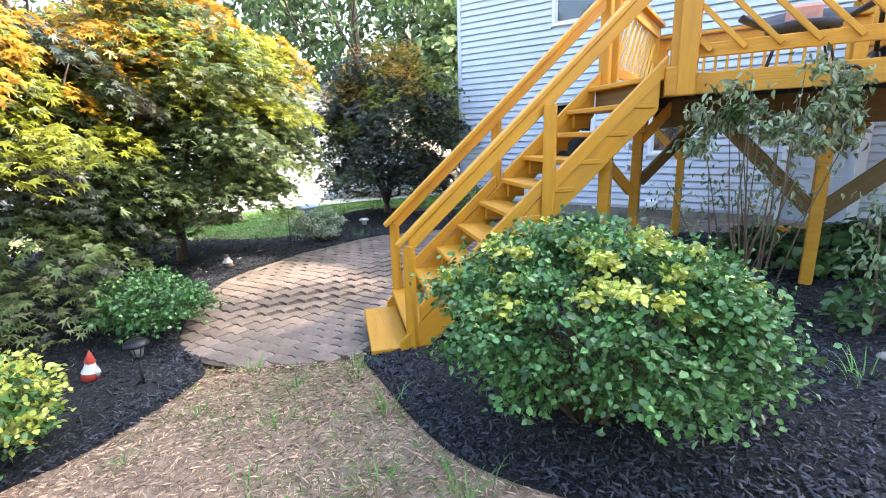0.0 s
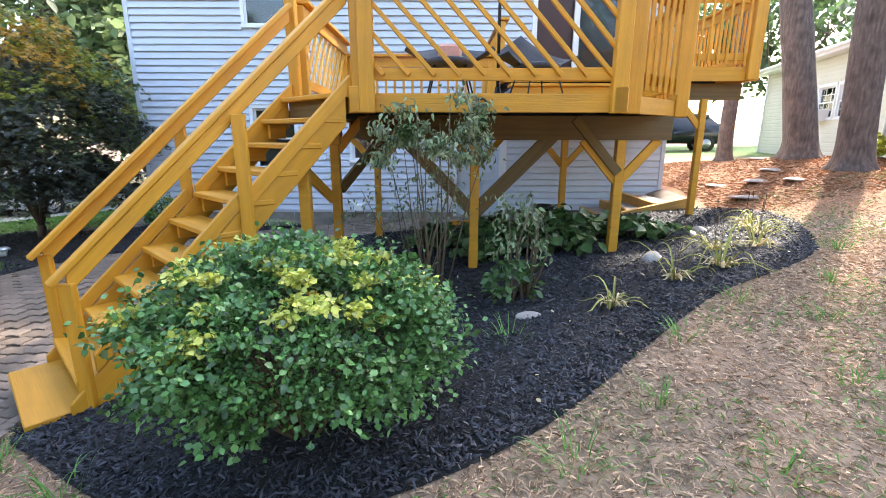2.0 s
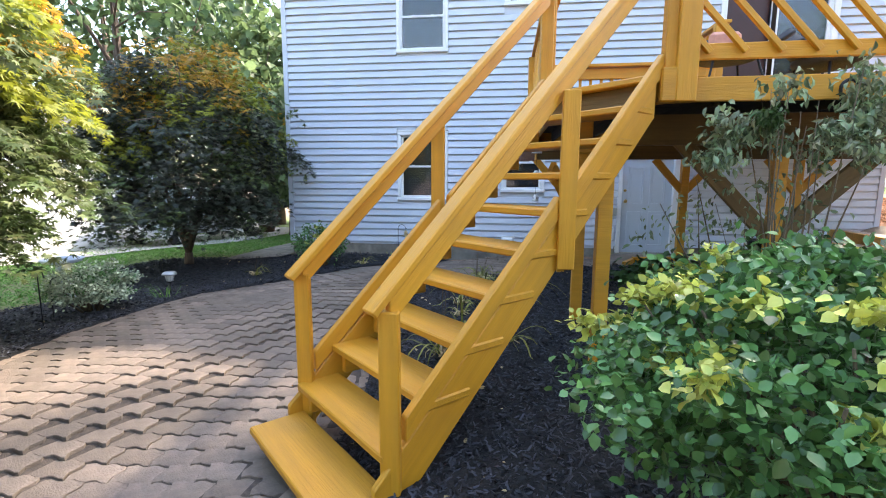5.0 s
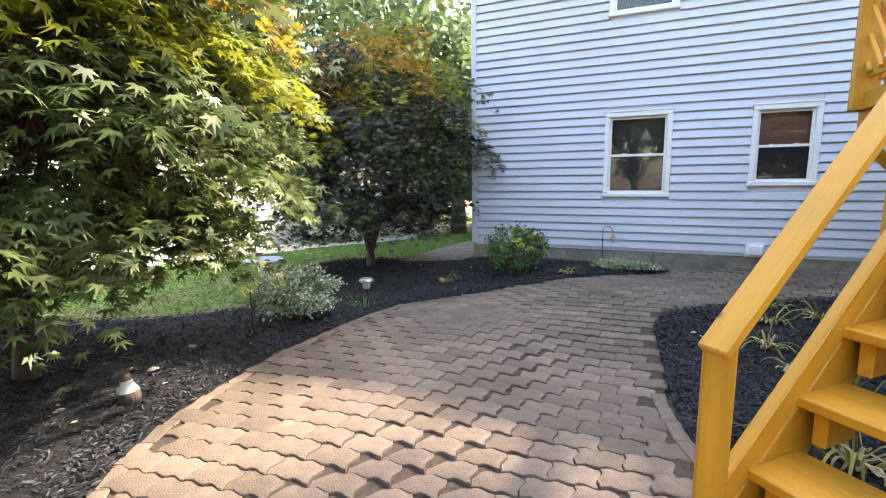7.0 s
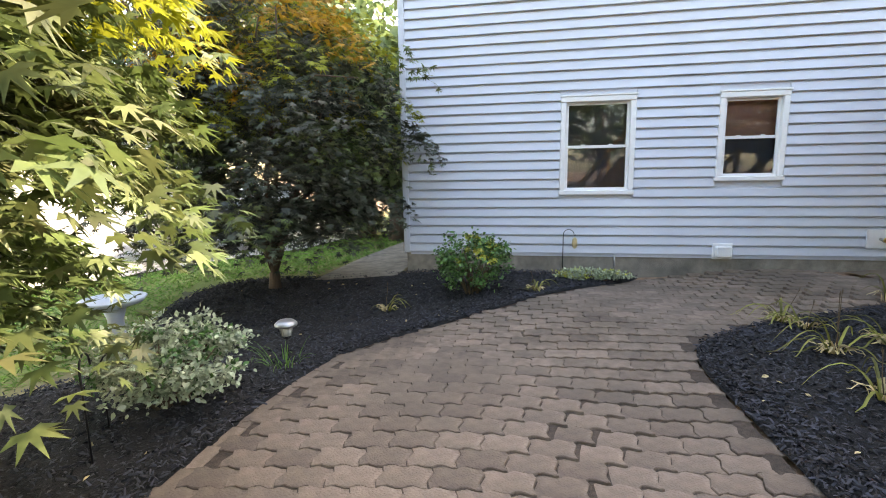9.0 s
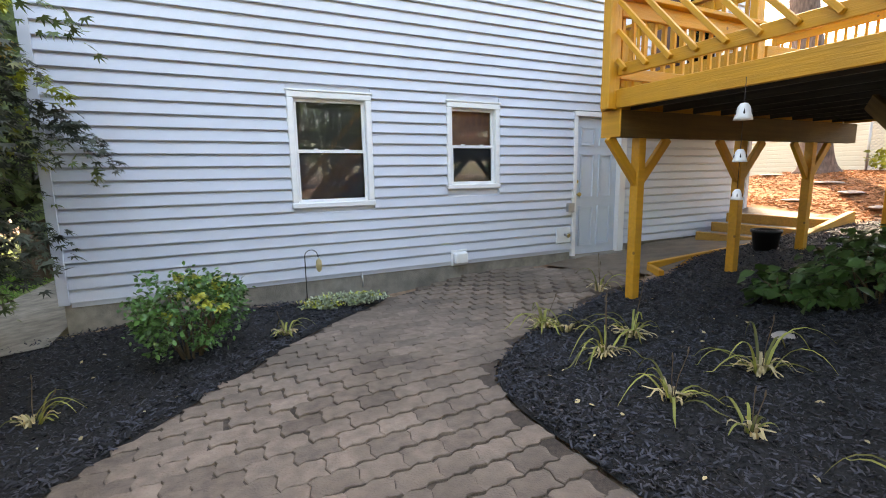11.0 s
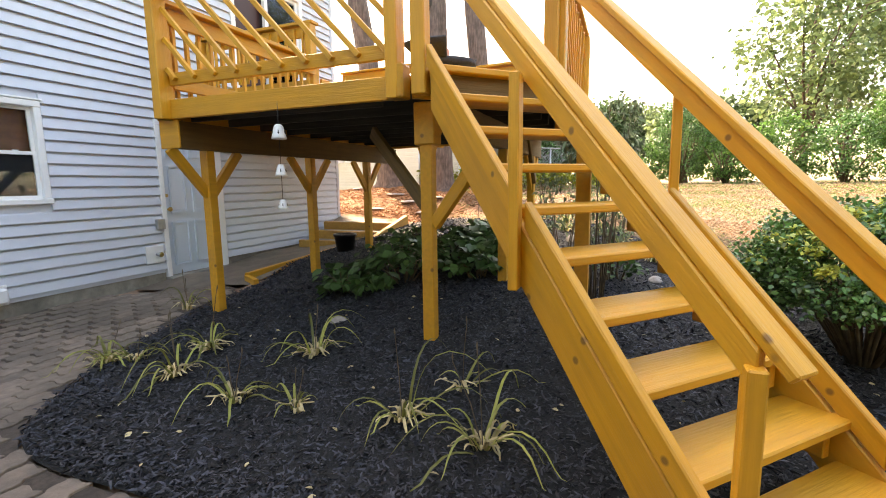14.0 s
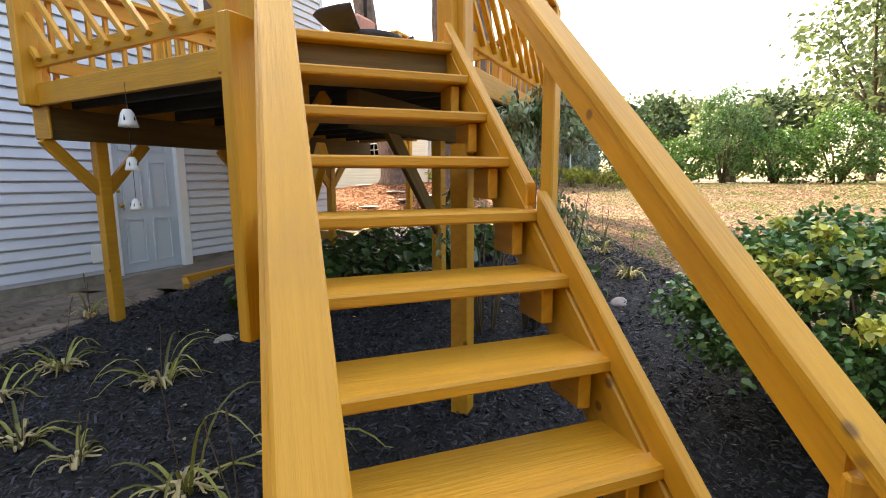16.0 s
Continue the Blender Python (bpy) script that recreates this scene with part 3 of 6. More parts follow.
def window(name, x0, x1, z0, z1, label, parent, sash=True, grille=0, curtain=None, y=0.0):
    """A framed sash window whose face stands at local y, seen from -y; a group of parts under one thing of the setting."""
    w = new(name)
    w.parent = parent
    structure(w)
    w["label"] = label
    t = 0.07
    for nm, lo, hi in (("window_frame", (x0, y - 0.035, z1 - t), (x1, y + 0.06, z1)), ("window_sill", (x0 - 0.01, y - 0.05, z0), (x1 + 0.01, y + 0.06, z0 + 0.06)),
                       ("window_frame", (x0, y - 0.033, z0 + 0.06), (x0 + t, y + 0.06, z1 - t)), ("window_frame", (x1 - t, y - 0.033, z0 + 0.06), (x1, y + 0.06, z1 - t))):
        box(nm, lo, hi, M_WHITE, w, bevel=0.008)
    box("window_frame", (x0 - 0.015, y - 0.045, z1), (x1 + 0.015, y + 0.02, z1 + 0.02), M_WHITE, w, bevel=0.004)
    a, b, c, d = x0 + t, x1 - t, z0 + 0.06, z1 - t
    mid = (c + d) / 2
    s = 0.035
    for k, (lo, hi) in enumerate(((mid, d), (c, mid))):
        yy = y + (0.035 if k == 0 else 0.012)
        sash_ob = part_frame("sash", a, b, lo - (0.018 if k == 0 else 0), hi + (0.018 if k else 0), s, yy, yy + 0.022, M_WHITE, w)
        pane = box("pane", (a + s * 0.6, yy + 0.009, lo + s * 0.5), (b - s * 0.6, yy + 0.013, hi - s * 0.5), M_GLASS, w, bevel=0)
        if grille:
            for i in range(1, grille):
                xx = a + (b - a) * i / grille
                box("glazing_bar", (xx - 0.009, yy + 0.001, lo + s), (xx + 0.009, yy + 0.008, hi - s), M_WHITE, sash_ob, bevel=0)
            zz = (lo + hi) / 2
            box("glazing_bar", (a + s, yy + 0.001, zz - 0.009), (b - s, yy + 0.0075, zz + 0.009), M_WHITE, sash_ob, bevel=0)
    box("insect_screen", (a + 0.01, y + 0.0635, c), (b - 0.01, y + 0.0665, mid), M_SCREEN, w, bevel=0)
    for xx in (a + (b - a) * 0.28, a + (b - a) * 0.72):
        box("sash_lock", (xx - 0.025, y + 0.012, mid + 0.018), (xx + 0.025, y + 0.034, mid + 0.03), M_WHITE, w)
    # Unless a curtain is given, a dark panel paints in the unlit room.
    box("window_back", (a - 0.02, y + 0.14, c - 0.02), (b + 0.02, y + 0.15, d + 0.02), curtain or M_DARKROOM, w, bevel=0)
    return w


def part_frame(name, a, b, c, d, s, y0, y1, mat, parent):
    bm = bmesh.new()
    bm_box(bm, a, a + s, y0, y1, c, d)
    bm_box(bm, b - s, b, y0, y1, c, d)
    bm_box(bm, a + s, b - s, y0, y1, c, c + s)
    bm_box(bm, a + s, b - s, y0, y1, d - s, d)
    return part(name, bm, mat, parent)


holes = list(OPEN.values())
wall_s = wall_boxes("wall_south", WX0, WX1, 0.32, WZ, holes, 0.16, M_SIDING)
wall_s.matrix_basis = Matrix.Translation((0, WY, 0))
for _v in wall_s.data.vertices:
    _v.co.y = max(_v.co.y, 0.0135)
structure(wall_s)
for nm, lo, hi in (("foundation_south", (WX0 + 0.02, WY + 0.012, -0.4), (0.30, WY + 0.16, 0.32)), ("foundation_south", (1.37, WY + 0.012, -0.4), (WX1 - 0.02, WY + 0.16, 0.32)),
                   ("foundation_south", (0.30, WY - 0.02, -0.4), (1.37, WY + 0.16, 0.17))):
    structure(box(nm, lo, hi, M_CONC, None, bevel=0.01))
structure(box("wall_west", (WX0, WY + 0.161, -0.4), (WX0 + 0.16, WY + 8.6, WZ), M_SIDING))
structure(box("wall_east", (WX1 - 0.16, WY + 0.161, -0.4), (WX1, WY + 8.6, WZ), M_SIDING))
structure(box("wall_north", (WX0 + 0.161, WY + 8.44, -0.4), (WX1 - 0.161, WY + 8.6, WZ), M_SIDING))
structure(box("floor_upper", (WX0 + 0.161, WY + 0.161, 2.62), (WX1 - 0.161, WY + 8.43, 2.78), M_DARKROOM))
bm = bmesh.new()
rx0, rx1, ry0, ry1, rz = WX0 - 0.35, WX1 + 0.35, WY - 0.35, WY + 8.95, WZ
vs = [bm.verts.new(p) for p in ((rx0, ry0, rz), (rx1, ry0, rz), (rx1, ry1, rz), (rx0, ry1, rz), (rx0, (ry0 + ry1) / 2, rz + 1.9), (rx1, (ry0 + ry1) / 2, rz + 1.9))]
for f in ((0, 1, 5, 4), (2, 3, 4, 5), (0, 4, 3), (1, 2, 5), (3, 2, 1, 0)):
    bm.faces.new([vs[i] for i in f])
bmesh.ops.recalc_face_normals(bm, faces=bm.faces)
structure(part("roof", bm, M_ROOF))
trim = structure(box("trim", (WX0 - 0.012, WY - 0.030, 0.30), (WX0 + 0.075, WY - 0.002, WZ - 0.01), M_SIDING, None, bevel=0.004))
structure(box("trim", (WX1 - 0.075, WY - 0.030, 0.42), (WX1 + 0.012, WY - 0.002, WZ - 0.01), M_SIDING, None, bevel=0.004))
structure(box("baseboard", (WX0 + 0.08, WY - 0.004, 0.27), (0.28, WY + 0.008, 0.32), M_SIDING, None, bevel=0.003))
window("window_1", *OPEN["w1"], "white-framed double-hung window with a dark room behind", wall_s)
window("window_2", *OPEN["w2"], "white-framed double-hung window with a brown curtain behind", wall_s, curtain=M_CURTAIN)
window("window_3", *OPEN["u1"], "white-framed upper-floor window with a dark room behind", wall_s)
window("window_4", *OPEN["u2"], "white-framed small upper-floor window beside the deck", wall_s)

door = structure(thing("door_1", "pale blue six-panel basement door, closed, in a white frame", "door", (0, WY, 0)))
x0, x1, z0, z1 = OPEN["door"]
box("door_frame", (x0, -0.03, z1 - 0.07), (x1, 0.10, z1), M_WHITE, door, bevel=0.006)
box("door_frame", (x0, -0.028, z0 + 0.02), (x0 + 0.07, 0.10, z1 - 0.07), M_WHITE, door, bevel=0.006)
box("door_frame", (x1 - 0.13, -0.028, z0 + 0.02), (x1, 0.10, z1 - 0.07), M_WHITE, door, bevel=0.006)
box("threshold", (x0 - 0.01, -0.10, z0 - 0.02), (x1 + 0.01, 0.12, z0 + 0.045), M_CONC, door, bevel=0.008)
a, b, c, d = x0 + 0.07, x1 - 0.13, z0 + 0.048, z1 - 0.07
slab = box("door_leaf", (a, 0.055, c), (b, 0.095, d), M_DOOR, door, bevel=0.003)
wd, hh = b - a, d - c
for cx in (0.29, 0.71):
    for lo, hi in ((0.06, 0.36), (0.42, 0.74), (0.80, 0.93)):
        q = 0.155 * wd
        xx = a + wd * cx
        fr = part_frame("panel_moulding", xx - q, xx + q, c + hh * lo, c + hh * hi, 0.022, 0.032, 0.0545, M_DOOR, door)
        box("door_panel", (xx - q + 0.045, 0.049, c + hh * lo + 0.045), (xx + q - 0.045, 0.0545, c + hh * hi - 0.045), M_DOOR, door, bevel=0.003)
lathe("door_handle", [(0.012, 0), (0.012, 0.035), (0.03, 0.045), (0.033, 0.065), (0.02, 0.08)], M_BRASS, door, pose(a + 0.07, 0.053, c + 0.93, 90), 14)
lathe("door_lock", [(0.024, 0), (0.024, 0.012), (0.01, 0.02)], M_BRASS, door, pose(a + 0.07, 0.053, c + 1.12, 90), 12)

sl = structure(thing("door_2", "white sliding patio door with dark glass, partly open onto the deck", "sliding door", (0, WY, 0)))
x0, x1, z0, z1 = OPEN["slider"]
part_frame("door_frame", x0, x1, z0, z1, 0.09, -0.035, 0.10, M_WHITE, sl)
box("inner_door", (x0 + 0.09, 0.11, z0 + 0.09), (x0 + 0.80, 0.14, z1 - 0.09), M_REDDOOR, sl)
part_frame("sliding_leaf", x0 + 0.85, x1 - 0.09, z0 + 0.09, z1 - 0.09, 0.06, 0.02, 0.055, M_WHITE, sl)
box("pane", (x0 + 0.91, 0.035, z0 + 0.15), (x1 - 0.15, 0.042, z1 - 0.15), M_GLASS, sl, bevel=0)
# Dark panel behind the sliding glass, the unlit room put into its colour.
box("door_back", (x0 + 0.82, 0.15, z0 + 0.05), (x1 - 0.05, 0.16, z1 - 0.05), M_SCREEN, sl)
box("door_post", (x0 + 0.80, -0.005, z0 + 0.09), (x0 + 0.85, 0.06, z1 - 0.09), M_WHITE, sl)

# fittings on the wall
v = thing("dryer_vent", "white plastic hooded dryer vent at the foot of the siding", "vent", (-1.635, WY - 0.018, 0.365))
box("vent_hood", (-0.10, -0.09, -0.075), (0.10, 0, 0.08), M_WHITE, v, bevel=0.02)
box("vent_flange", (-0.12, -0.012, -0.10), (0.12, 0.002, 0.11), M_WHITE, v)
v = thing("hose_bib", "white wall box with a brass hose tap beside the basement door", "tap", (0.13, WY - 0.018, 0.545))
box("backing", (-0.13, -0.02, -0.12), (0.13, 0.002, 0.12), M_WHITE, v, bevel=0.006)
lathe("tap", [(0.02, 0), (0.02, 0.06), (0.035, 0.065), (0.035, 0.08), (0.012, 0.085)], M_STEEL, v, pose(0.02, -0.02, 0, 90), 10)
lathe("tap_wheel", [(0.03, 0), (0.032, 0.008), (0.02, 0.012)], M_BRASS, v, pose(0.02, -0.105, 0, 90), 10)
v = thing("outlet_box", "grey weatherproof electrical outlet box on the siding", "outlet", (0.23, WY - 0.018, 0.95))
box("outlet_body", (-0.05, -0.06, -0.065), (0.05, 0.002, 0.065), M_STEEL, v, bevel=0.008)
box("outlet_cover", (-0.055, -0.068, -0.07), (0.055, -0.0605, 0.07), M_STEEL, v)
tubes("water_pipe", [[((-2.98, WY - 0.03, 0.3), 0.012), ((-2.98, WY - 0.05, 0.14), 0.012)]], M_STEEL)["label"] = "short grey pipe at the foot of the wall"


# ---- deck ----
ZD = 2.17
deck = thing("deck", "raised wooden deck painted ochre with slanted railing bars, on braced posts", "deck", (0, 0, 0))
LOW = [(-1.33, 4.87), (-0.62, 4.04), (1.60, 4.04), (2.50, 4.86), (2.62, 7.16), (-1.33, 7.16)]
UP = [(0.98, 7.22), (3.48, 7.05), (4.60, 7.05), (4.72, 9.36), (0.98, 9.36)]
ZU = 2.78


def boards(poly, z, parent, wdt=0.14, along_x=True):
    """Deck boards cut to the outline."""
    ys = [p[1] for p in poly]
    y = min(ys)
    while y < max(ys) - 0.03:
        y1 = min(y + wdt - 0.006, max(ys))
        spans = []
        for yy in (y + 0.004, y1 - 0.004):
            cr = sorted(a[0] + (yy - a[1]) / (b[1] - a[1]) * (b[0] - a[0]) for a, b in zip(poly, poly[1:] + poly[:1]) if (a[1] > yy) != (b[1] > yy))
            if len(cr) >= 2:
                spans.append((cr[0], cr[-1]))
        if len(spans) == 2:
            (a0, b0), (a1, b1) = spans
            vs = [(a0, y, z - 0.035), (b0, y, z - 0.035), (b1, y1, z - 0.035), (a1, y1, z - 0.035), (a0, y, z), (b0, y, z), (b1, y1, z), (a1, y1, z)]
            put("deck_board", mesh_of("deck_board", vs, [(3, 2, 1, 0), (4, 5, 6, 7), (0, 1, 5, 4), (1, 2, 6, 5), (2, 3, 7, 6), (3, 0, 4, 7)], M_PAINT), parent)
        y += wdt


def inset(poly, d):
    c = Vector((sum(p[0] for p in poly) / len(poly), sum(p[1] for p in poly) / len(poly)))
    return [tuple(Vector(p) + (c - Vector(p)).normalized() * d) for p in poly]


boards(inset(LOW, 0.05), ZD, deck)
boards(inset(UP, 0.05), ZU, deck)
for poly, z, skip in ((LOW, ZD, ()), (UP, ZU, (3,))):
    n = len(poly)
    for i in range(n):
        if i in skip:
            continue
        a, b = Vector((*poly[i], 0)), Vector((*poly[(i + 1) % n], 0))
        d = (b - a).normalized()
        beam("rim_board", a + d * 0.02 + Vector((0, 0, z - 0.085)), b - d * 0.02 + Vector((0, 0, z - 0.085)), 0.04, 0.155 if poly is LOW else 0.2, M_PAINT, deck)
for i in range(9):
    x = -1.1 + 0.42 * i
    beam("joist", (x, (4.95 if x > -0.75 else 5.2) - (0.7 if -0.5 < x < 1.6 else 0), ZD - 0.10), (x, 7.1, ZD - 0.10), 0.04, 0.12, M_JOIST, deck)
# Thin dark sheets added below the boards, with the deck's shade in their colour.
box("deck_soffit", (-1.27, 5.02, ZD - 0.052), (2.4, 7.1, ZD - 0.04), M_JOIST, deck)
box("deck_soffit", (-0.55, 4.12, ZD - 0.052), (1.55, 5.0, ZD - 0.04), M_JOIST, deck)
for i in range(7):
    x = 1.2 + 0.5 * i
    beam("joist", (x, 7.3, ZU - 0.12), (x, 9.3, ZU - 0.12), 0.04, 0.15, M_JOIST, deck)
# carrying beams, ochre darkened to brown for the shade under the deck
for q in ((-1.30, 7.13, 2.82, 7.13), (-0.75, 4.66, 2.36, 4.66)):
    beam("carrying_beam", (q[0], q[1], 1.89), (q[2], q[3], 1.89), 0.09, 0.235, M_PAINT_SHADED, deck)
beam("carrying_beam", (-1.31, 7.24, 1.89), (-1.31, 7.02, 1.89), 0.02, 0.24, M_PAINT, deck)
beam("carrying_beam", (3.5, 7.2, 2.46), (4.55, 7.2, 2.46), 0.09, 0.235, M_PAINT_SHADED, deck)


def post(name, x, y, top, brace=None, mat=M_PAINT, w=0.092, axis=0, braces=(-1, 1), depth=0.38):
    z0 = hz(x, y) - 0.12
    p = box(name, (x - w / 2, y - w / 2, z0), (x + w / 2, y + w / 2, top), mat, deck, bevel=0.006)
    for s in braces:
        e = (x + s * depth, y, top) if axis == 0 else (x, y + s * depth, top)
        b = (x + s * 0.02, y, top - depth - 0.03) if axis == 0 else (x, y + s * 0.02, top - depth - 0.03)
        beam("knee_brace", b, e, 0.045, 0.09, mat, deck, cut1=-0.9 * 0, bevel=0.004)
    return p


post("post", -0.93, 7.15, 1.775)
post("post", 0.60, 7.15, 1.775)
post("post", 1.95, 7.15, 1.775)
post("post", -1.06, 4.86, 1.98, braces=(1,), depth=0.30)
post("post", 0.40, 4.66, 1.775, axis=0, depth=0.1, braces=())
post("post", 1.87, 4.66, 1.775)
post("post", 3.97, 7.10, 2.35, braces=(-1,))
beam("knee_brace", (0.40, 4.655, 1.03), (1.28, 4.655, 1.92), 0.045, 0.14, M_PAINT_SHADED, deck)
beam("knee_brace", (0.40, 4.662, 1.03), (-0.45, 4.662, 1.92), 0.045, 0.12, M_PAINT_SHADED, deck)
beam("knee_brace", (1.85, 4.61, 1.45), (1.38, 4.61, 1.98), 0.045, 0.09, M_PAINT_SHADED, deck)
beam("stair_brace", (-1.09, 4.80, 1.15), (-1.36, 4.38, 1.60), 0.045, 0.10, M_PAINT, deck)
beam("stair_brace", (-1.02, 4.88, 1.25), (-0.55, 5.60, 1.9), 0.045, 0.11, M_PAINT_SHADED, deck)
box("post_block", (-1.13, 4.78, 1.72), (-0.99, 4.94, 2.02), M_PAINT, deck, bevel=0.01)

# railings
RAILZ = 0.93


def railing(a, b, z, parent, style, posts=(True, True), h=RAILZ, cap=True, low=0.10):
    """A railing from a to b: a cap, an upper and a lower rail, with slanted bars or upright balusters."""
    a, b = Vector((*a, 0)), Vector((*b, 0))
    d = (b - a).normalized()
    L = (b - a).length
    up = Vector((0, 0, 1))
    nrm = Vector((d.y, -d.x, 0))
    r = new("railing")
    r.parent = parent
    for on, p, s in ((posts[0], a, 1), (posts[1], b, -1)):
        if on:
            q = p + d * 0.05 * s + nrm * 0.045
            beam("railing_post", q + up * (z - 0.17), q + up * (z + h - 0.03), 0.09, 0.13, M_PAINT, r, bevel=0.008)
    if cap:
        beam("top_cap", a + up * (z + h), b + up * (z + h), 0.15, 0.038, M_PAINT, r)
    beam("upper_rail", a + up * (z + h - 0.095) + d * 0.10, b + up * (z + h - 0.095) - d * 0.10, 0.036, 0.13, M_PAINT, r)
    beam("lower_rail", a + up * (z + low + 0.05) + d * 0.10, b + up * (z + low + 0.05) - d * 0.10, 0.036, 0.10, M_PAINT, r)
    top, bot = z + h - 0.06, z + low + 0.04
    if style == "slant":
        run = (top - bot) * 0.93
        n = int((L + run) / 0.215)
        for i in range(1, n + 1):
            x1 = i * 0.215 - 0.02
            x0 = x1 - run
            t0, t1 = max(0.0, (0.11 - x0) / run), min(1.0, (L - 0.10 - x0) / run)
            if t1 - t0 > 0.08:
                p, q = (a + d * (x0 + run * t) + up * (top - (top - bot) * t) + nrm * 0.036 for t in (t0, t1))
                beam("slanted_bar", p, q, 0.034, 0.036, M_PAINT, r, bevel=0.003)
    elif style == "up":
        n = max(2, round((L - 0.2) / 0.135))
        for i in range(n):
            q = a + d * (0.1 + (L - 0.2) * (i + 0.5) / n) + nrm * 0.036
            beam("baluster", q + up * (bot - 0.10), q + up * top, 0.034, 0.034, M_PAINT, r, bevel=0.003)
    return r


railing((-0.62, 4.04), (1.62, 4.04), ZD, deck, "slant")
rw = railing((-1.33, 7.14), (-1.33, 4.90), ZD, deck, "slant")
railing((1.66, 4.09), (2.50, 4.86), ZD, deck, "up", h=0.96)
railing((2.50, 4.90), (2.62, 6.3), ZD, deck, "up")
railing((0.85, 7.14), (-1.33, 7.14), ZD, deck, "up", h=0.78)
railing((3.48, 7.05), (4.60, 7.05), ZU, deck, "up", h=1.02)
railing((4.60, 7.05), (4.72, 9.3), ZU, deck, "up", h=1.02)
railing((0.98, 9.2), (0.98, 7.25), ZU, deck, "up", h=0.70)
stp = new("deck_steps")
stp.parent = deck
for i in range(2):
    box("step_tread", (1.05, 6.62 + 0.28 * i, ZD + 0.19 * (i + 1) - 0.04), (3.3, 6.93 + 0.28 * i, ZD + 0.19 * (i + 1)), M_PAINT, stp)
    box("step_riser", (1.07, 6.66 + 0.28 * i, ZD + 0.19 * i), (3.28, 6.69 + 0.28 * i, ZD + 0.19 * (i + 1) - 0.041), M_PAINT, stp)
ct = new("corner_trim")
ct.parent = deck
for x, y in ((-1.37, 4.92), (-0.66, 4.01), (1.58, 4.00), (-1.37, 7.10)):
    box("trim_block", (x - 0.065, y - 0.05, ZD - 0.17), (x + 0.065, y + 0.05, ZD + 0.05), M_PAINT, ct, bevel=0.012)


# ---- stair ----
SU, SV = Vector((0.691, 0.723, 0)), Vector((-0.723, 0.691, 0))
S4 = Vector((-1.911, 2.806, 0))


def st(a, b, z):
    return S4 + SU * a + SV * b + Vector((0, 0, z))


def tread_z(n):
    return {1: 0.135, 2: 0.312, 3: 0.500}.get(n, 0.707 + (n - 4) * 0.2084)


stair = thing("stair", "straight ochre-painted wooden stair with open risers up to the deck", "staircase", (0, 0, 0))
BW = 0.92
slope = 0.2084 / 0.224
TD = 0.265
for n in range(1, 12):
    a = (n - 4) * 0.224 - (0.055 if n == 1 else 0)
    dep = TD + (0.05 if n == 1 else 0)
    z = tread_z(n)
    over = 0.044 if n > 2 else 0.01
    t = beam("tread", st(a + dep / 2, -over, z - 0.021), st(a + dep / 2, BW + 0.01, z - 0.021), dep, 0.042, M_PAINT, stair, bevel=0.007)
    if n > 1:
        for b in (0.045, BW - 0.045):
            if n < 11:
                box_m = beam("tread_block", st(a + 0.05, b, z - 0.11), st(a + TD - 0.05, b, z - 0.11), 0.045, 0.13, M_PAINT, stair)
for b in (0.06, BW - 0.06):
    beam("step_riser_side", st(-0.672 - 0.02, b, 0.055), st(-0.672 + 0.24, b, 0.055), 0.04, 0.074, M_PAINT, stair)
beam("deck_riser", st(7.5 * 0.224 - 0.02, 0, 2.05), st(7.5 * 0.224 - 0.02, BW, 2.05), 0.03, 0.15, M_PAINT_SHADED, stair)
ang = math.atan(slope)


def rail_line(a, off):
    """The height over the nosing line at a."""
    return 0.707 + a * slope + off


RAIL_SLOPE = 0.940


def sloped(name, a0, a1, b, off, w, hgt, mat=M_PAINT, vertical_ends=True):
    k = math.tan(ang) if vertical_ends else 0
    o = beam(name, st(a0, b, rail_line(a0, off)), st(a1, b, rail_line(a1, off)), w, hgt, mat, stair, bevel=0.006, cut0=k, cut1=k)
    return o


A_TOP = 7.35 * 0.224
for b, s, aw, am, mid in ((-0.025, -1, -0.40, 0.70, 0.005), (BW + 0.025, 1, -0.39, 0.65, 0.888)):
    sloped("stringer", -0.50, A_TOP, b + (0.008 if s < 0 else 0.0), -0.20, 0.034, 0.205)
    sloped("guard_board", aw + 0.06, am - 0.03, b, 0.018, 0.044, 0.090)
    sloped("guard_board", am + 0.05, A_TOP + 0.05, b, -0.042, 0.044, 0.100)
    beam("newel_post", st(aw, b - s * 0.012, -0.02), st(aw, b - s * 0.012, rail_line(aw, 0.615)), 0.050, 0.088, M_PAINT, stair, bevel=0.006)
    beam("middle_post", st(am, b + s * 0.049, rail_line(am, -0.35)), st(am, b + s * 0.049, rail_line(am, 0.60)), 0.046, 0.092, M_PAINT, stair, bevel=0.005)
    for nm, a0, off, side, w_, h_, k in (("handrail_board", -0.40, 0.612, b - s * 0.022, 0.038, 0.089, math.tan(ang)), ("handrail_cap", -0.485, 0.699, mid, 0.088, 0.037, 0.0)):
        a1 = A_TOP + 0.06
        beam(nm, st(a0, side, 0.707 + off + a0 * RAIL_SLOPE), st(a1, side, 0.707 + off + a1 * RAIL_SLOPE), w_, h_, M_PAINT, stair, bevel=0.006, cut0=k, cut1=k)
    q = st(A_TOP + 0.12, b + s * 0.03, 0)
    beam("top_post", Vector((q.x, q.y, ZD - 0.16)), Vector((q.x, q.y, ZD + 1.0)), 0.10, 0.10, M_PAINT, stair, bevel=0.008)
box("stair_leg", (-1.125, 3.715, hz(-1.08, 3.76) - 0.1), (-1.035, 3.805, 1.62), M_PAINT, stair)


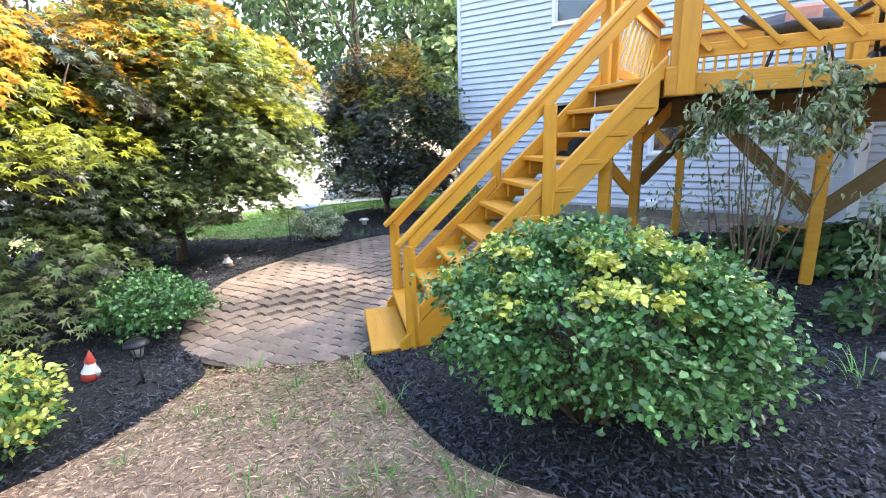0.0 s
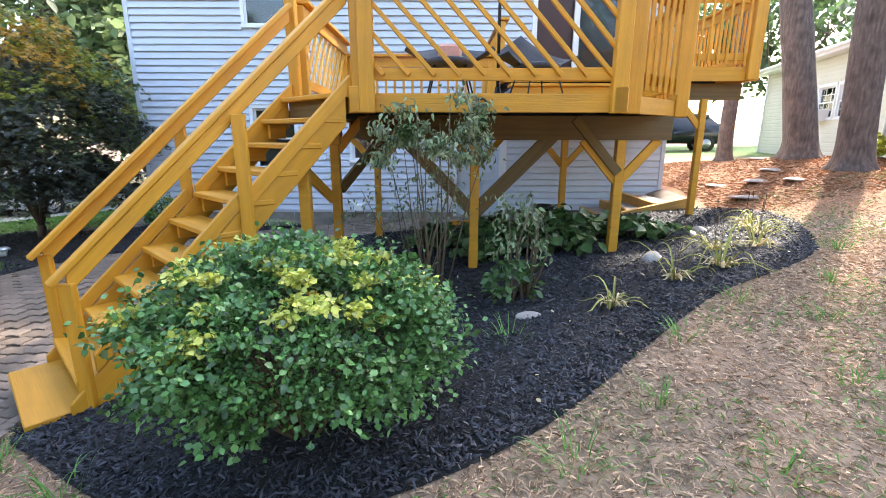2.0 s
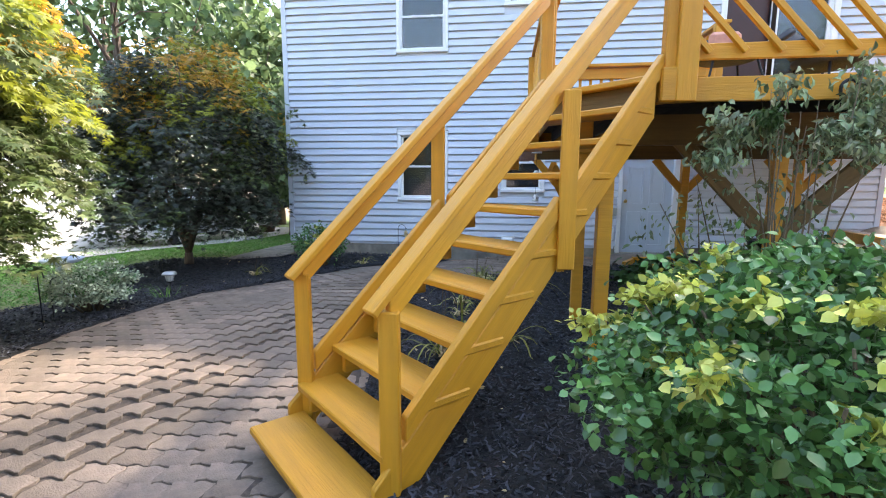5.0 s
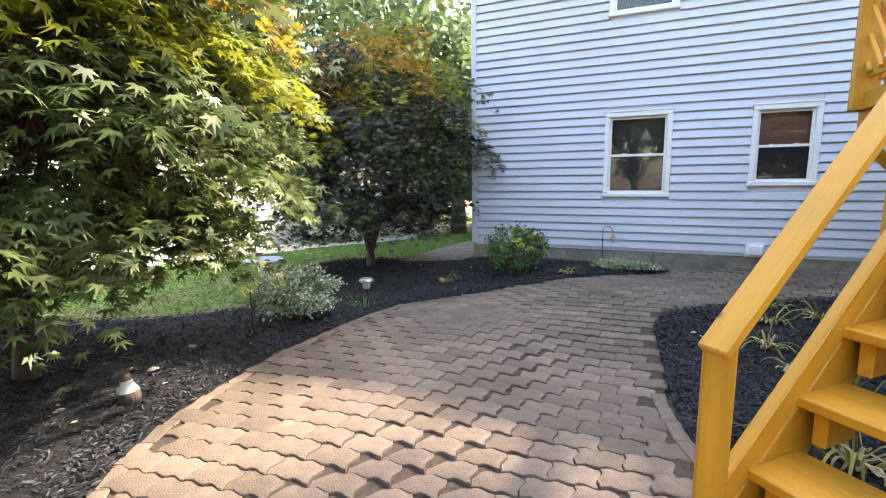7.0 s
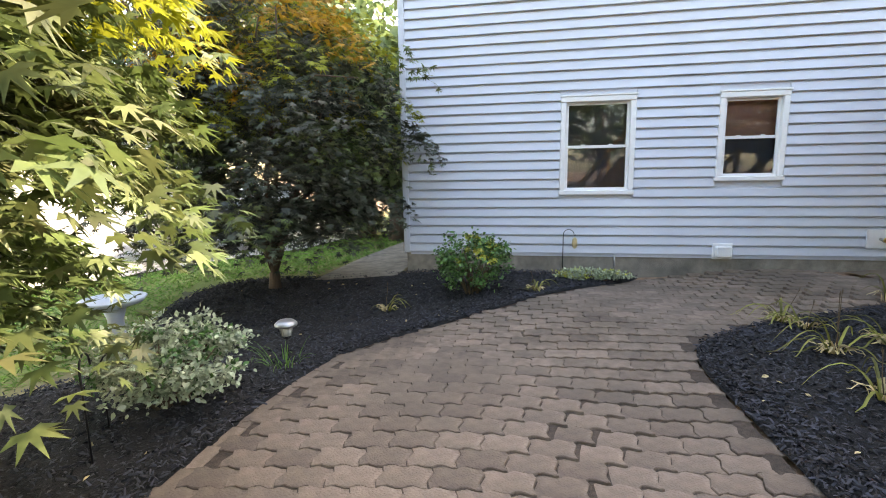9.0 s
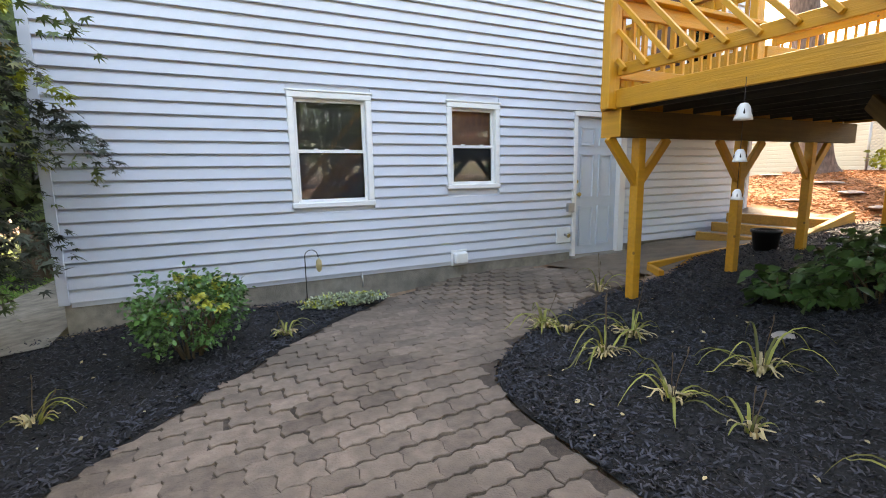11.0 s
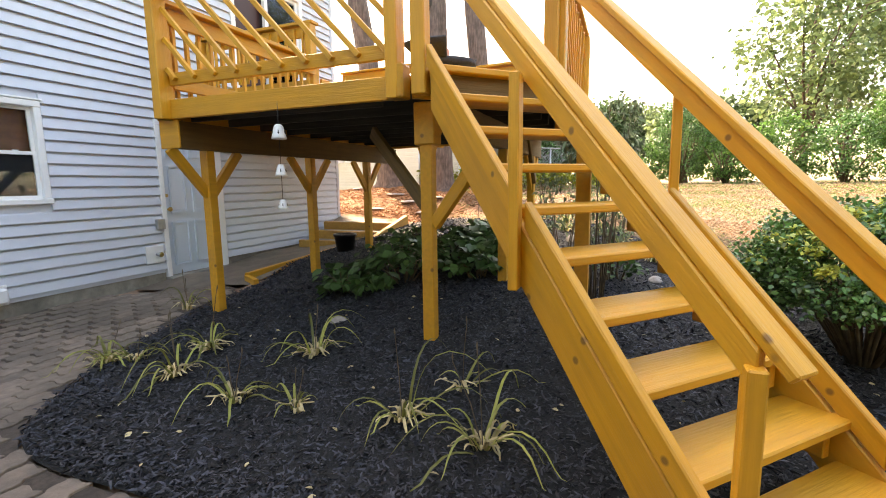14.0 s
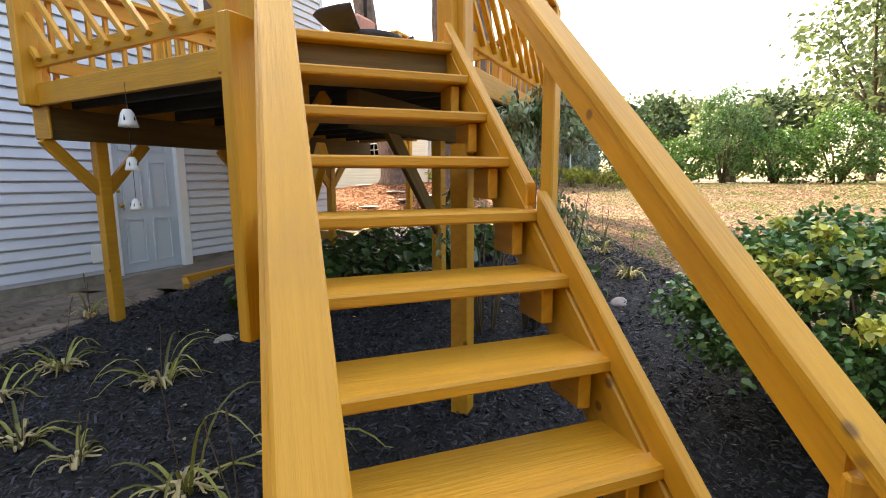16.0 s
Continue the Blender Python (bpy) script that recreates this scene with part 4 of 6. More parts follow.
# ---- plants and small things: generators ----
def crown(name, centre, radii, n, size, template, mat, parent, seed, clumps=60, flat=0.5, droop=0.35, hollow=0.35, label="", zmin=-1.0, spread=0.28, thick=0.5):
    """A crown of leaves gathered in clumps round a lumpy shell."""
    g = np.random.default_rng(seed)
    c = g.normal(size=(clumps, 3))
    c /= np.linalg.norm(c, axis=1)[:, None]
    c = c[c[:, 2] > zmin]
    rad = hollow + (1 - hollow) * g.random(len(c)) ** 0.45
    c = c * (rad * g.uniform(0.85, 1.12, len(c)))[:, None]
    idx = g.integers(0, len(c), n)
    off = g.normal(size=(n, 3)) * spread * g.uniform(0.5, 1.0, (n, 1))
    off[:, 2] *= thick
    p = c[idx] + off
    pos = p * np.array(radii) + np.array(centre)
    out = np.arctan2(-p[:, 0], p[:, 1])
    yaw = out + g.normal(size=n) * (1.1 if template is not T_MAPLE else 0.8)
    pitch = -droop + g.normal(size=n) * (1 - flat) * 0.9
    roll = g.normal(size=n) * (1 - flat) * 1.1
    return leaves(name, pos, yaw, pitch, roll, size * g.uniform(0.65, 1.25, n), template, mat, parent, label)


def tiers(name, centre, radii, n, size, mat, parent, seed, sprays, zmin, zmax, reach=(0.20, 0.34)):
    """A crown of flat drooping sprays of leaves, in tiers with gaps between them."""
    g = np.random.default_rng(seed)
    c = g.normal(size=(sprays * 3, 3))
    c /= np.linalg.norm(c, axis=1)[:, None]
    c = c[(c[:, 2] > zmin) & (c[:, 2] < zmax)][:sprays]
    lump = np.array([1.0 + 0.30 * noise.noise(Vector(v * 1.7) + Vector((0, 0, 3.7))) for v in c])
    c = c * ((0.42 + 0.58 * g.random(len(c)) ** 0.5) * lump)[:, None]
    r = g.uniform(*reach, len(c))
    i = g.integers(0, len(c), n)
    a, q = g.uniform(0, 2 * math.pi, n), np.sqrt(g.random(n)) * r[i]
    out = c[i, :2] / np.maximum(np.linalg.norm(c[i, :2], axis=1)[:, None], 1e-6)
    off = np.stack([q * np.cos(a), q * np.sin(a), g.normal(size=n) * 0.022], 1)
    off[:, 2] -= 0.38 * (off[:, 0] * out[:, 0] + off[:, 1] * out[:, 1]) + 0.5 * q * q / r[i]
    pos = (c[i] + off) * np.array(radii) + np.array(centre)
    yaw = np.arctan2(-out[:, 0], out[:, 1]) + g.normal(size=n) * 0.9
    return leaves(name, pos, yaw, -0.45 + g.normal(size=n) * 0.30, g.normal(size=n) * 0.35, size * g.uniform(0.6, 1.2, n), T_MAPLE, mat, parent)


def limbs(base, tips, r0, g, wob=0.12, split=0.35):
    """Tapering limbs from a base through a fork to each tip."""
    paths = []
    base = Vector(base)
    for t in tips:
        t = Vector(t)
        m1 = base.lerp(t, 0.35) + Vector((g.normal() * wob, g.normal() * wob, abs(g.normal()) * wob))
        m2 = base.lerp(t, 0.7) + Vector((g.normal() * wob, g.normal() * wob, g.normal() * wob))
        paths.append([(base, r0), (m1, r0 * 0.6), (m2, r0 * 0.33), (t, r0 * 0.12)])
        for _ in range(3):
            e = m2 + Vector((g.normal(), g.normal(), g.normal() * 0.5)) * (t - base).length * split * 0.6
            paths.append([(m1.lerp(m2, 0.5 + 0.5 * g.random()), r0 * 0.3), (m2.lerp(e, 0.5) + Vector((0, 0, wob * 0.5)), r0 * 0.18), (e, r0 * 0.06)])
    return paths


def maple(x, y, hgt, rx, ry, zc, rz, n, seed, label, mats, lean=(0, 0), trunk_r=0.08, size=0.1, clumps=70, fork=0.5, group=""):
    g = np.random.default_rng(seed)
    z = hz(x, y)
    t = thing("maple_tree", label, "tree", (x, y, z), group)
    fk = Vector((lean[0] * 0.15, lean[1] * 0.15, fork))
    tips = []
    for i in range(9):
        a = 2 * math.pi * i / 9 + g.random() * 0.5
        tips.append((lean[0] + rx * 0.75 * math.cos(a), lean[1] + ry * 0.75 * math.sin(a), zc + rz * g.uniform(-0.3, 0.75)))
    tips.append((lean[0], lean[1], zc + rz * 0.85))
    paths = [[((0, 0, -0.1), trunk_r * 1.35), ((0.01, 0, fork * 0.4), trunk_r), (fk, trunk_r * 0.85)]] + limbs(fk, tips, trunk_r * 0.62, g)
    tubes("trunk", paths, M_BARK, t, 7)
    # Raised sprays take gold or lime leaves, sunlight painted into the crown's top.
    for k, (mat, frac, dz, sc) in enumerate(mats):
        top = dz > 0.15
        tiers("crown", (lean[0], lean[1], zc + (0.06 if top else 0.0) * rz), (rx * sc, ry * sc, rz * sc), int(n * frac), size, mat, t, seed + 11 * k, int(clumps * (0.35 + frac)),
              (0.30 if mat is M_L_SUNGOLD else -0.15) if top else -0.80, 1.0 if top else 0.92, (0.13, 0.24) if top else (0.20, 0.34))
    return t


def shrub(name, x, y, radii, zc, n, size, template, mats, seed, label, category="shrub", stems=12, clumps=90, spread=0.22, flat=0.3, droop=0.0, hollow=0.55, group="", thick=0.9, zmin=-0.6, stem_r=0.009):
    g = np.random.default_rng(seed)
    t = thing(name, label, category, (x, y, hz(x, y)), group)
    paths = []
    for i in range(stems):
        a = 2 * math.pi * g.random()
        r = g.uniform(0.3, 0.9)
        e = Vector((radii[0] * r * math.cos(a), radii[1] * r * math.sin(a), zc + radii[2] * g.uniform(-0.1, 0.8)))
        b = Vector((math.cos(a) * 0.05, math.sin(a) * 0.05, -0.03))
        paths.append([(b, stem_r * 1.5), (b.lerp(e, 0.5) + Vector((g.normal() * 0.04, g.normal() * 0.04, 0.05)), stem_r), (e, stem_r * 0.4)])
    tubes("stem", paths, M_STEM, t, 5)
    for k, (mat, frac, dz, sc) in enumerate(mats):
        crown("foliage", (0, 0, zc + dz * radii[2]), [q * sc for q in radii], int(n * frac), size, template, mat, t, seed + 5 * k, clumps=max(6, int(clumps * frac * (1 if mat is not M_L_EUONY else 2.2))),
              flat=flat, droop=droop, hollow=hollow, zmin=zmin if dz <= 0 else 0.15, spread=spread * (1 if dz <= 0 else 0.45), thick=thick)
    return t


def blades(name, x, y, n, length, mat_list, seed, label, category="plant", group="", width=0.012, spread=0.10, droop=1.0):
    """A clump of arching strap leaves, each a curved ribbon with a fold."""
    g = np.random.default_rng(seed)
    t = thing(name, label, category, (x, y, hz(x, y)), group)
    for k, (mat, frac) in enumerate(mat_list):
        verts, faces = [], []
        for i in range(max(2, int(n * frac))):
            a = g.uniform(0, 2 * math.pi)
            d = np.array([math.cos(a), math.sin(a)])
            s = np.array([-d[1], d[0]])
            L = length * g.uniform(0.45, 1.5) * (0.6 if k else 1)
            b0 = d * spread * g.random() * 0.6
            lily = name == "daylily_clump"
            el = g.uniform(0.9, 1.45) if not k else g.uniform(0.2, 1.0)
            if lily:
                el = g.uniform(0.6, 1.45) if not k else g.uniform(0.7, 1.5)
                L *= 1.15 if not k else 0.8
            bend = g.uniform(0.5, 1.9) * droop
            fold = g.uniform(0.25, 0.6)
            p = np.array([b0[0], b0[1], 0.02 if lily else 0.0])
            base = len(verts)
            seg = 9 if lily else 6
            for j in range(seg + 1):
                w = width * (1 - (j / seg) ** 2) * 0.5 + 0.0008
                verts += [(p[0] - s[0] * w, p[1] - s[1] * w, p[2] + w * 0.4), (p[0], p[1], p[2] - w * 0.3), (p[0] + s[0] * w, p[1] + s[1] * w, p[2] + w * 0.4)]
                q = el - bend * 1.7 * (j / seg) ** 1.6
                if lily and not k:
                    q = el - 0.35 * j / seg - 1.9 / (1 + math.exp(-(j / seg - fold) * 9))
                elif lily:
                    q = el - 3.6 * (j / seg) + 0.5 * math.sin(j * 1.3 + i)
                stp_ = L / seg
                p = p + np.array([d[0] * math.cos(q), d[1] * math.cos(q), math.sin(q)]) * stp_
                p[2] = max(p[2], 0.065 if lily else 0.012)
            for j in range(seg):
                q = base + 3 * j
                faces += [(q, q + 1, q + 4, q + 3), (q + 1, q + 2, q + 5, q + 4)]
        put("leaf_fan" if not k else "dry_leaf_fan", mesh_of("leaf_fan", verts, faces, mat, True), t)
    if name == "daylily_clump":
        for i in range(2 if seed % 2 else 1):
            h_ = length * g.uniform(0.8, 1.2)
            e = (g.normal() * 0.05, g.normal() * 0.05)
            tubes("flower_stalk", [[((0.02 * i, 0, -0.02), 0.0035), ((e[0] * 0.5, e[1] * 0.4, h_ * 0.55), 0.003), ((e[0], e[1], h_), 0.0025), ((e[0] * 1.1, e[1], h_ + 0.02), 0.006), ((e[0] * 1.15, e[1], h_ + 0.045), 0.002)]], M_STEM, t, 5)
    return t


def stone(x, y, rx, ry, rz, seed, label, mat=None, name="rock", rot=0.0):
    bm = bmesh.new()
    bmesh.ops.create_icosphere(bm, subdivisions=3, radius=1)
    off = Vector((seed * 3.1, seed * 1.7, 0))
    for v in bm.verts:
        k = 1 + 0.22 * noise.noise(v.co * 1.3 + off) + 0.06 * noise.noise(v.co * 4 + off)
        v.co = Vector((v.co.x * rx, v.co.y * ry, max(v.co.z, -0.5) * rz)) * k
    o = part(name, bm, mat or M_STONE, None, label, pose(x, y, hz(x, y) + rz * 0.35, 0, 0, rot), True)
    return tagged(o, label, "rock", "stones in the mulch bed")


# ---- trees and shrubs near the path ----
maple(-7.44, 3.46, 4.0, 1.80, 1.80, 2.10, 1.75, 27000, 3, "spreading japanese maple with green leaves, sunlit gold painted on top, in mulch",
      [(M_L_MAPLE, 0.9, 0, 1.0), (M_L_SUNGOLD, 0.22, 0.30, 1.04), (M_L_LIME, 0.42, 0.25, 1.04), (M_L_MAPLE, 0.16, -0.2, 0.85)], size=0.095, clumps=130, fork=0.5, lean=(0.3, 0.05))
maple(-6.7, 0.75, 4.0, 1.55, 1.55, 1.75, 1.8, 25000, 8, "low spreading japanese maple with bronze-green and orange leaves",
      [(M_L_MAPLED, 0.30, 0, 1.0), (M_L_MAPLE, 0.55, 0, 1.0), (M_L_SUNGOLD, 0.24, 0.25, 1.0), (M_L_LIME, 0.22, 0.2, 1.0)], size=0.095, clumps=110, fork=0.4, lean=(0.3, 0.2))
maple(-7.5, 8.5, 3.8, 1.66, 1.66, 2.12, 1.85, 26000, 5, "rounded dark purple-green japanese maple with a forked trunk in mulch",
      [(M_L_MAPLED, 1.0, 0, 1.0), (M_L_MAPLE, 0.15, 0.05, 1.0), (M_L_LIME, 0.16, 0.36, 0.98), (M_L_SUNGOLD, 0.10, 0.40, 1.0)], size=0.080, clumps=130, fork=0.25, lean=(0.1, 0))

shrub("euonymus_bush", -0.66, 2.06, (0.76, 0.68, 0.40), 0.60, 27000, 0.0345, T_ROUND,
      [(M_L_EUON, 0.90, 0, 1.0), (M_L_EUONY, 0.09, 0.14, 1.03), (M_L_EUONY, 0.08, 0.04, 1.04)], 21, "large rounded euonymus bush with green and yellow-edged leaves in black mulch", stems=60, clumps=330, spread=0.115, hollow=0.62, zmin=-0.62)
shrub("euonymus_bush", -4.85, 1.78, (0.68, 0.46, 0.25), 0.30, 5200, 0.040, T_ROUND, [(M_L_EUON, 1.0, 0, 1.0)], 22, "low green spreading shrub in the mulch beside the patio", stems=16, clumps=160, spread=0.15)
shrub("euonymus_bush", -3.68, 0.22, (0.40, 0.42, 0.34), 0.38, 4600, 0.044, T_ROUND, [(M_L_EUON, 0.5, 0, 1.0), (M_L_EUONY, 0.7, 0, 1.0)], 23, "small yellow-green variegated bush at the edge of the lawn", stems=14, clumps=150, spread=0.15)
shrub("variegated_shrub", -6.42, 5.36, (0.44, 0.40, 0.26), 0.33, 3600, 0.040, T_OVAL, [(M_L_WHITE, 1.0, 0, 1.0), (M_L_EUON, 0.25, 0, 0.95)], 24, "low shrub with white-edged leaves beside the patio", stems=20, clumps=150, spread=0.15)
shrub("green_shrub", -4.78, 8.12, (0.40, 0.36, 0.32), 0.38, 3600, 0.045, T_OVAL, [(M_L_EUON, 0.75, 0, 1.0), (M_L_EUONY, 0.18, 0.1, 0.9)], 25, "small bright green shrub in the mulch by the house wall", stems=16, clumps=110, spread=0.16)
shrub("groundcover", -3.32, 8.95, (0.42, 0.13, 0.07), 0.10, 1800, 0.035, T_OVAL, [(M_L_WHITE, 0.9, 0, 1.0), (M_L_EUONY, 0.25, 0, 1.0)], 26, "low cream and green groundcover along the foundation", stems=8, clumps=80, spread=0.15)
# tall drooping shrub: bare stems below, leaves above
shrub("tall_shrub", 0.02, 3.72, (0.50, 0.32, 0.36), 1.44, 2000, 0.058, T_LANCE, [(M_L_PALE, 0.85, 0, 1.0), (M_L_HOSTA, 0.2, 0.05, 1.0)], 27, "tall leggy shrub with drooping grey-green leaves by the deck",
      stems=11, clumps=34, spread=0.15, droop=0.75, flat=0.2, hollow=0.4, thick=0.9, stem_r=0.0055)
shrub("tall_shrub", -0.15, 4.0, (0.60, 0.22, 0.42), 0.85, 260, 0.052, T_LANCE, [(M_L_PALE, 1.0, 0, 1.0)], 28, "sparse lower growth of the leggy grey-green shrub", stems=10, clumps=34, spread=0.16, droop=0.7, flat=0.3, hollow=0.2, thick=1.0, stem_r=0.006)
shrub("young_shrub", 0.74, 3.62, (0.24, 0.22, 0.36), 0.62, 280, 0.06, T_LANCE, [(M_L_PALE, 1.0, 0, 1.0)], 29, "small drooping grey-green shrub in the black mulch", stems=9, clumps=22, spread=0.26, droop=0.9, hollow=0.2)
shrub("young_shrub", 0.62, 3.58, (0.22, 0.22, 0.16), 0.2, 160, 0.08, T_OVAL, [(M_L_HOSTA, 1.0, 0, 1.0)], 30, "low green leaves at the foot of the young shrub", stems=5, clumps=20, spread=0.35)
g = np.random.default_rng(5)
for i, (x, y, r, h_) in enumerate([(1.33, 4.98, 0.36, 0.30), (1.75, 5.35, 0.34, 0.28), (2.35, 5.25, 0.34, 0.26), (0.75, 5.35, 0.38, 0.34), (0.25, 5.75, 0.42, 0.34), (0.9, 6.1, 0.40, 0.36), (-0.1, 6.15, 0.30, 0.25), (1.6, 6.1, 0.36, 0.32), (0.45, 4.95, 0.28, 0.24)]):
    shrub("hosta", x, y, (r, r, h_ * 0.55), h_ * 0.62, 190, 0.125 * (0.8 + 0.4 * g.random()), T_WIDE, [(M_L_HOSTA, 1.0, 0, 1.0)], 40 + i, "broad-leaved green ground plant in mulch under the deck", "plant",
          stems=14, clumps=26, spread=0.3, droop=0.35, flat=0.65, hollow=0.3, group="leafy plants under the deck", zmin=-0.3)
for i, (x, y, n, L) in enumerate([(1.37, 3.19, 26, 0.36), (2.0, 3.53, 22, 0.50), (2.5, 3.75, 26, 0.5), (2.75, 4.3, 24, 0.45), (3.2, 4.35, 26, 0.45), (3.6, 4.9, 26, 0.42), (3.9, 5.5, 24, 0.4), (4.2, 6.1, 24, 0.4),
                                  (-2.02, 7.12, 30, 0.34), (-2.04, 6.38, 22, 0.46), (-1.64, 6.50, 28, 0.42), (-2.18, 5.72, 20, 0.36), (-1.52, 5.60, 30, 0.44), (-2.13, 5.29, 14, 0.26),
                                  (-2.05, 4.62, 26, 0.48), (-2.16, 4.12, 30, 0.46), (-1.66, 4.40, 12, 0.44), (-0.95, 7.56, 16, 0.32), (-1.95, 6.9, 14, 0.3), (-5.65, 7.52, 20, 0.24), (-4.05, 8.15, 24, 0.22)]):
    blades("daylily_clump", x, y, n, L, [(M_L_LILY, 0.45), (M_L_DRY, 0.75)], 60 + i, "clump of arching green and dried daylily blades in black mulch", "plant", "daylily clumps", width=0.018, spread=0.10)
for i, (x, y, n, L) in enumerate([(0.53, 2.84, 24, 0.17), (0.67, 1.62, 30, 0.16), (-1.75, 1.72, 26, 0.2), (-0.95, 1.28, 30, 0.2), (-2.35, 2.02, 24, 0.12), (1.62, 2.62, 24, 0.12), (2.25, 3.1, 20, 0.12), (-2.6, 1.7, 24, 0.12), (-3.0, 1.2, 24, 0.1), (-3.2, 1.75, 20, 0.1), (-6.0, 6.0, 30, 0.2), (-2.3, 1.3, 20, 0.1), (1.2, 2.0, 26, 0.13), (3.1, 3.3, 26, 0.13), (2.6, 2.7, 22, 0.1), (3.9, 4.2, 24, 0.12), (-0.2, 1.2, 20, 0.1), (0.4, 1.1, 18, 0.08), (1.5, 1.5, 18, 0.08), (2.2, 2.0, 18, 0.09), (-2.0, 0.9, 20, 0.08), (-2.9, 0.7, 18, 0.08), (-1.4, 1.2, 22, 0.12), (3.4, 2.4, 20, 0.09)]):
    blades("grass_tuft", x, y, n, L, [(M_GRASS, 1.0)], 90 + i, "small tuft of bright green grass", "grass tuft", "grass tufts", width=0.006, spread=0.22, droop=0.6)


# ---- stones and small things ----
for i, (x, y, a, b, c) in enumerate([(0.74, 3.2, 0.11, 0.07, 0.05), (2.07, 4.13, 0.12, 0.09, 0.08), (3.2, 5.38, 0.11, 0.09, 0.07), (0.73, 4.17, 0.10, 0.09, 0.07), (-0.9, 5.8, 0.09, 0.07, 0.05), (3.0, 6.0, 0.09, 0.07, 0.05), (-6.6, 3.9, 0.06, 0.05, 0.04),
                                      (-6.2, 3.7, 0.05, 0.04, 0.03), (-6.5, 3.2, 0.05, 0.04, 0.035), (-7.9, 2.6, 0.09, 0.07, 0.05), (-6.8, 4.4, 0.07, 0.05, 0.04)]):
    stone(x, y, a, b, c, i + 1, "smooth grey-tan stone lying on the black mulch", rot=i * 37)
for i, (x, y, a, b) in enumerate([(5.2, 7.6, 0.32, 0.18), (5.8, 8.3, 0.30, 0.2), (6.0, 7.7, 0.25, 0.16), (6.5, 9.0, 0.3, 0.2), (5.5, 9.0, 0.3, 0.2), (7.2, 10.4, 0.3, 0.2)]):
    stone(x, y, a, b, 0.028, i + 30, "flat pale stepping stone among pine needles", rot=i * 23)
c_ = stone(0.54, 2.62, 0.035, 0.022, 0.02, 50, "small orange fallen fruit on the mulch", M_ORANGE, "windfall")
c_["category"] = "litter"


def solar_lamp(x, y, h=0.36, white=False, label="black solar path lamp with a clear lens, staked in mulch"):
    t = thing("solar_lamp", label, "garden lamp", (x, y, hz(x, y)), "solar path lamps")
    lathe("stake", [(0.012, -0.1), (0.012, h - 0.13)], M_BLACK, t, seg=8)
    lathe("lens", [(0.034, h - 0.13), (0.040, h - 0.10), (0.056, h - 0.04)], M_CERAMIC if white else M_STEEL, t)
    for k in range(8):
        a = k * math.pi / 4
        tubes("lens_rib", [[((0.036 * math.cos(a), 0.036 * math.sin(a), h - 0.132), 0.003), ((0.060 * math.cos(a), 0.060 * math.sin(a), h - 0.042), 0.003)]], M_BLACK if not white else M_STEEL, t, 5)
    lathe("cap", [(0.088, h - 0.045), (0.09, h - 0.03), (0.065, h - 0.005), (0.035, h)], M_STEEL if white else M_BLACK, t)
    lathe("collar", [(0.036, h - 0.145), (0.038, h - 0.128)], M_BLACK, t)
    return t


solar_lamp(-3.80, 1.22, 0.40)
solar_lamp(-6.06, 6.16, 0.34, True, "weathered solar path lamp with a frosted lens, staked in mulch")


def gnome(x, y, rot, hat, h=0.24):
    bm = bmesh.new()
    def rings(prof, seg=14, ox=0, oy=0):
        vs = []
        for r, z in prof:
            vs.append([bm.verts.new((ox + r * math.cos(2 * math.pi * i / seg), oy + r * math.sin(2 * math.pi * i / seg), z)) for i in range(seg)])
        for a, b in zip(vs, vs[1:]):
            for i in range(seg):
                bm.faces.new((a[i], a[(i + 1) % seg], b[(i + 1) % seg], b[i]))
        bm.faces.new(vs[0][::-1])
        bm.faces.new(vs[-1])
    rings([(0.06 * h / 0.24, 0), (0.085, 0.02), (0.08, 0.08), (0.05, 0.13), (0.045, 0.16), (0.05, 0.175), (0.03, 0.21), (0.005, h + 0.03)])
    rings([(0.02, 0.05), (0.03, 0.08), (0.02, 0.11)], 10, 0.075, 0)
    o = part("garden_figurine", bm, M_CERAMIC, None, "", pose(x, y, hz(x, y) + 0.03, 0, 8, rot), True)
    o.data.materials.append(hat)
    for f in o.data.polygons:
        if f.center.z > 0.165 or f.center.z < 0.06:
            f.material_index = 1
    o.scale = (0.8, 0.8, 0.95)
    return tagged(o, "small painted ceramic garden figurine standing in the mulch", "figurine", "garden figurines")


gnome(-4.30, 1.05, 30, M_RED)
gnome(-6.14, 3.43, 200, M_BARK, 0.17)


def hook(x, y, h, rot, label, hang=None):
    t = thing("shepherd_hook", label, "garden hook", (x, y, hz(x, y)), "shepherd hooks", rot)
    pts = [((0, 0, -0.1), 0.006), ((0, 0, h * 0.85), 0.006)] + [((0.07 - 0.07 * math.cos(a), 0, h * 0.85 + 0.07 * math.sin(a)), 0.005) for a in np.linspace(0.3, 3.3, 9)] + [((0.165, 0, h * 0.85), 0.004)]
    tubes("hook_rod", [pts], M_BLACK, t, 7)
    if hang:
        s = thing("sun_catcher", "small cream oval ornament hanging from a garden hook", "ornament", (x, y, hz(x, y)), rz=rot)
        lathe("ornament_disc", [(0.004, -0.08), (0.03, -0.05), (0.036, 0), (0.03, 0.05), (0.004, 0.08)], M_L_DRY, s, pose(0.15, 0, h * 0.85 - 0.11) @ Matrix.Diagonal((1, 0.25, 1, 1)), 12)
        tubes("ornament_cord", [[((0.15, 0, h * 0.85 - 0.03), 0.0015), ((0.15, 0, h * 0.85 - 0.003), 0.0015)]], M_BLACK, s, 4)


hook(-3.68, 9.18, 0.68, 0, "thin black shepherd hook by the house wall", True)
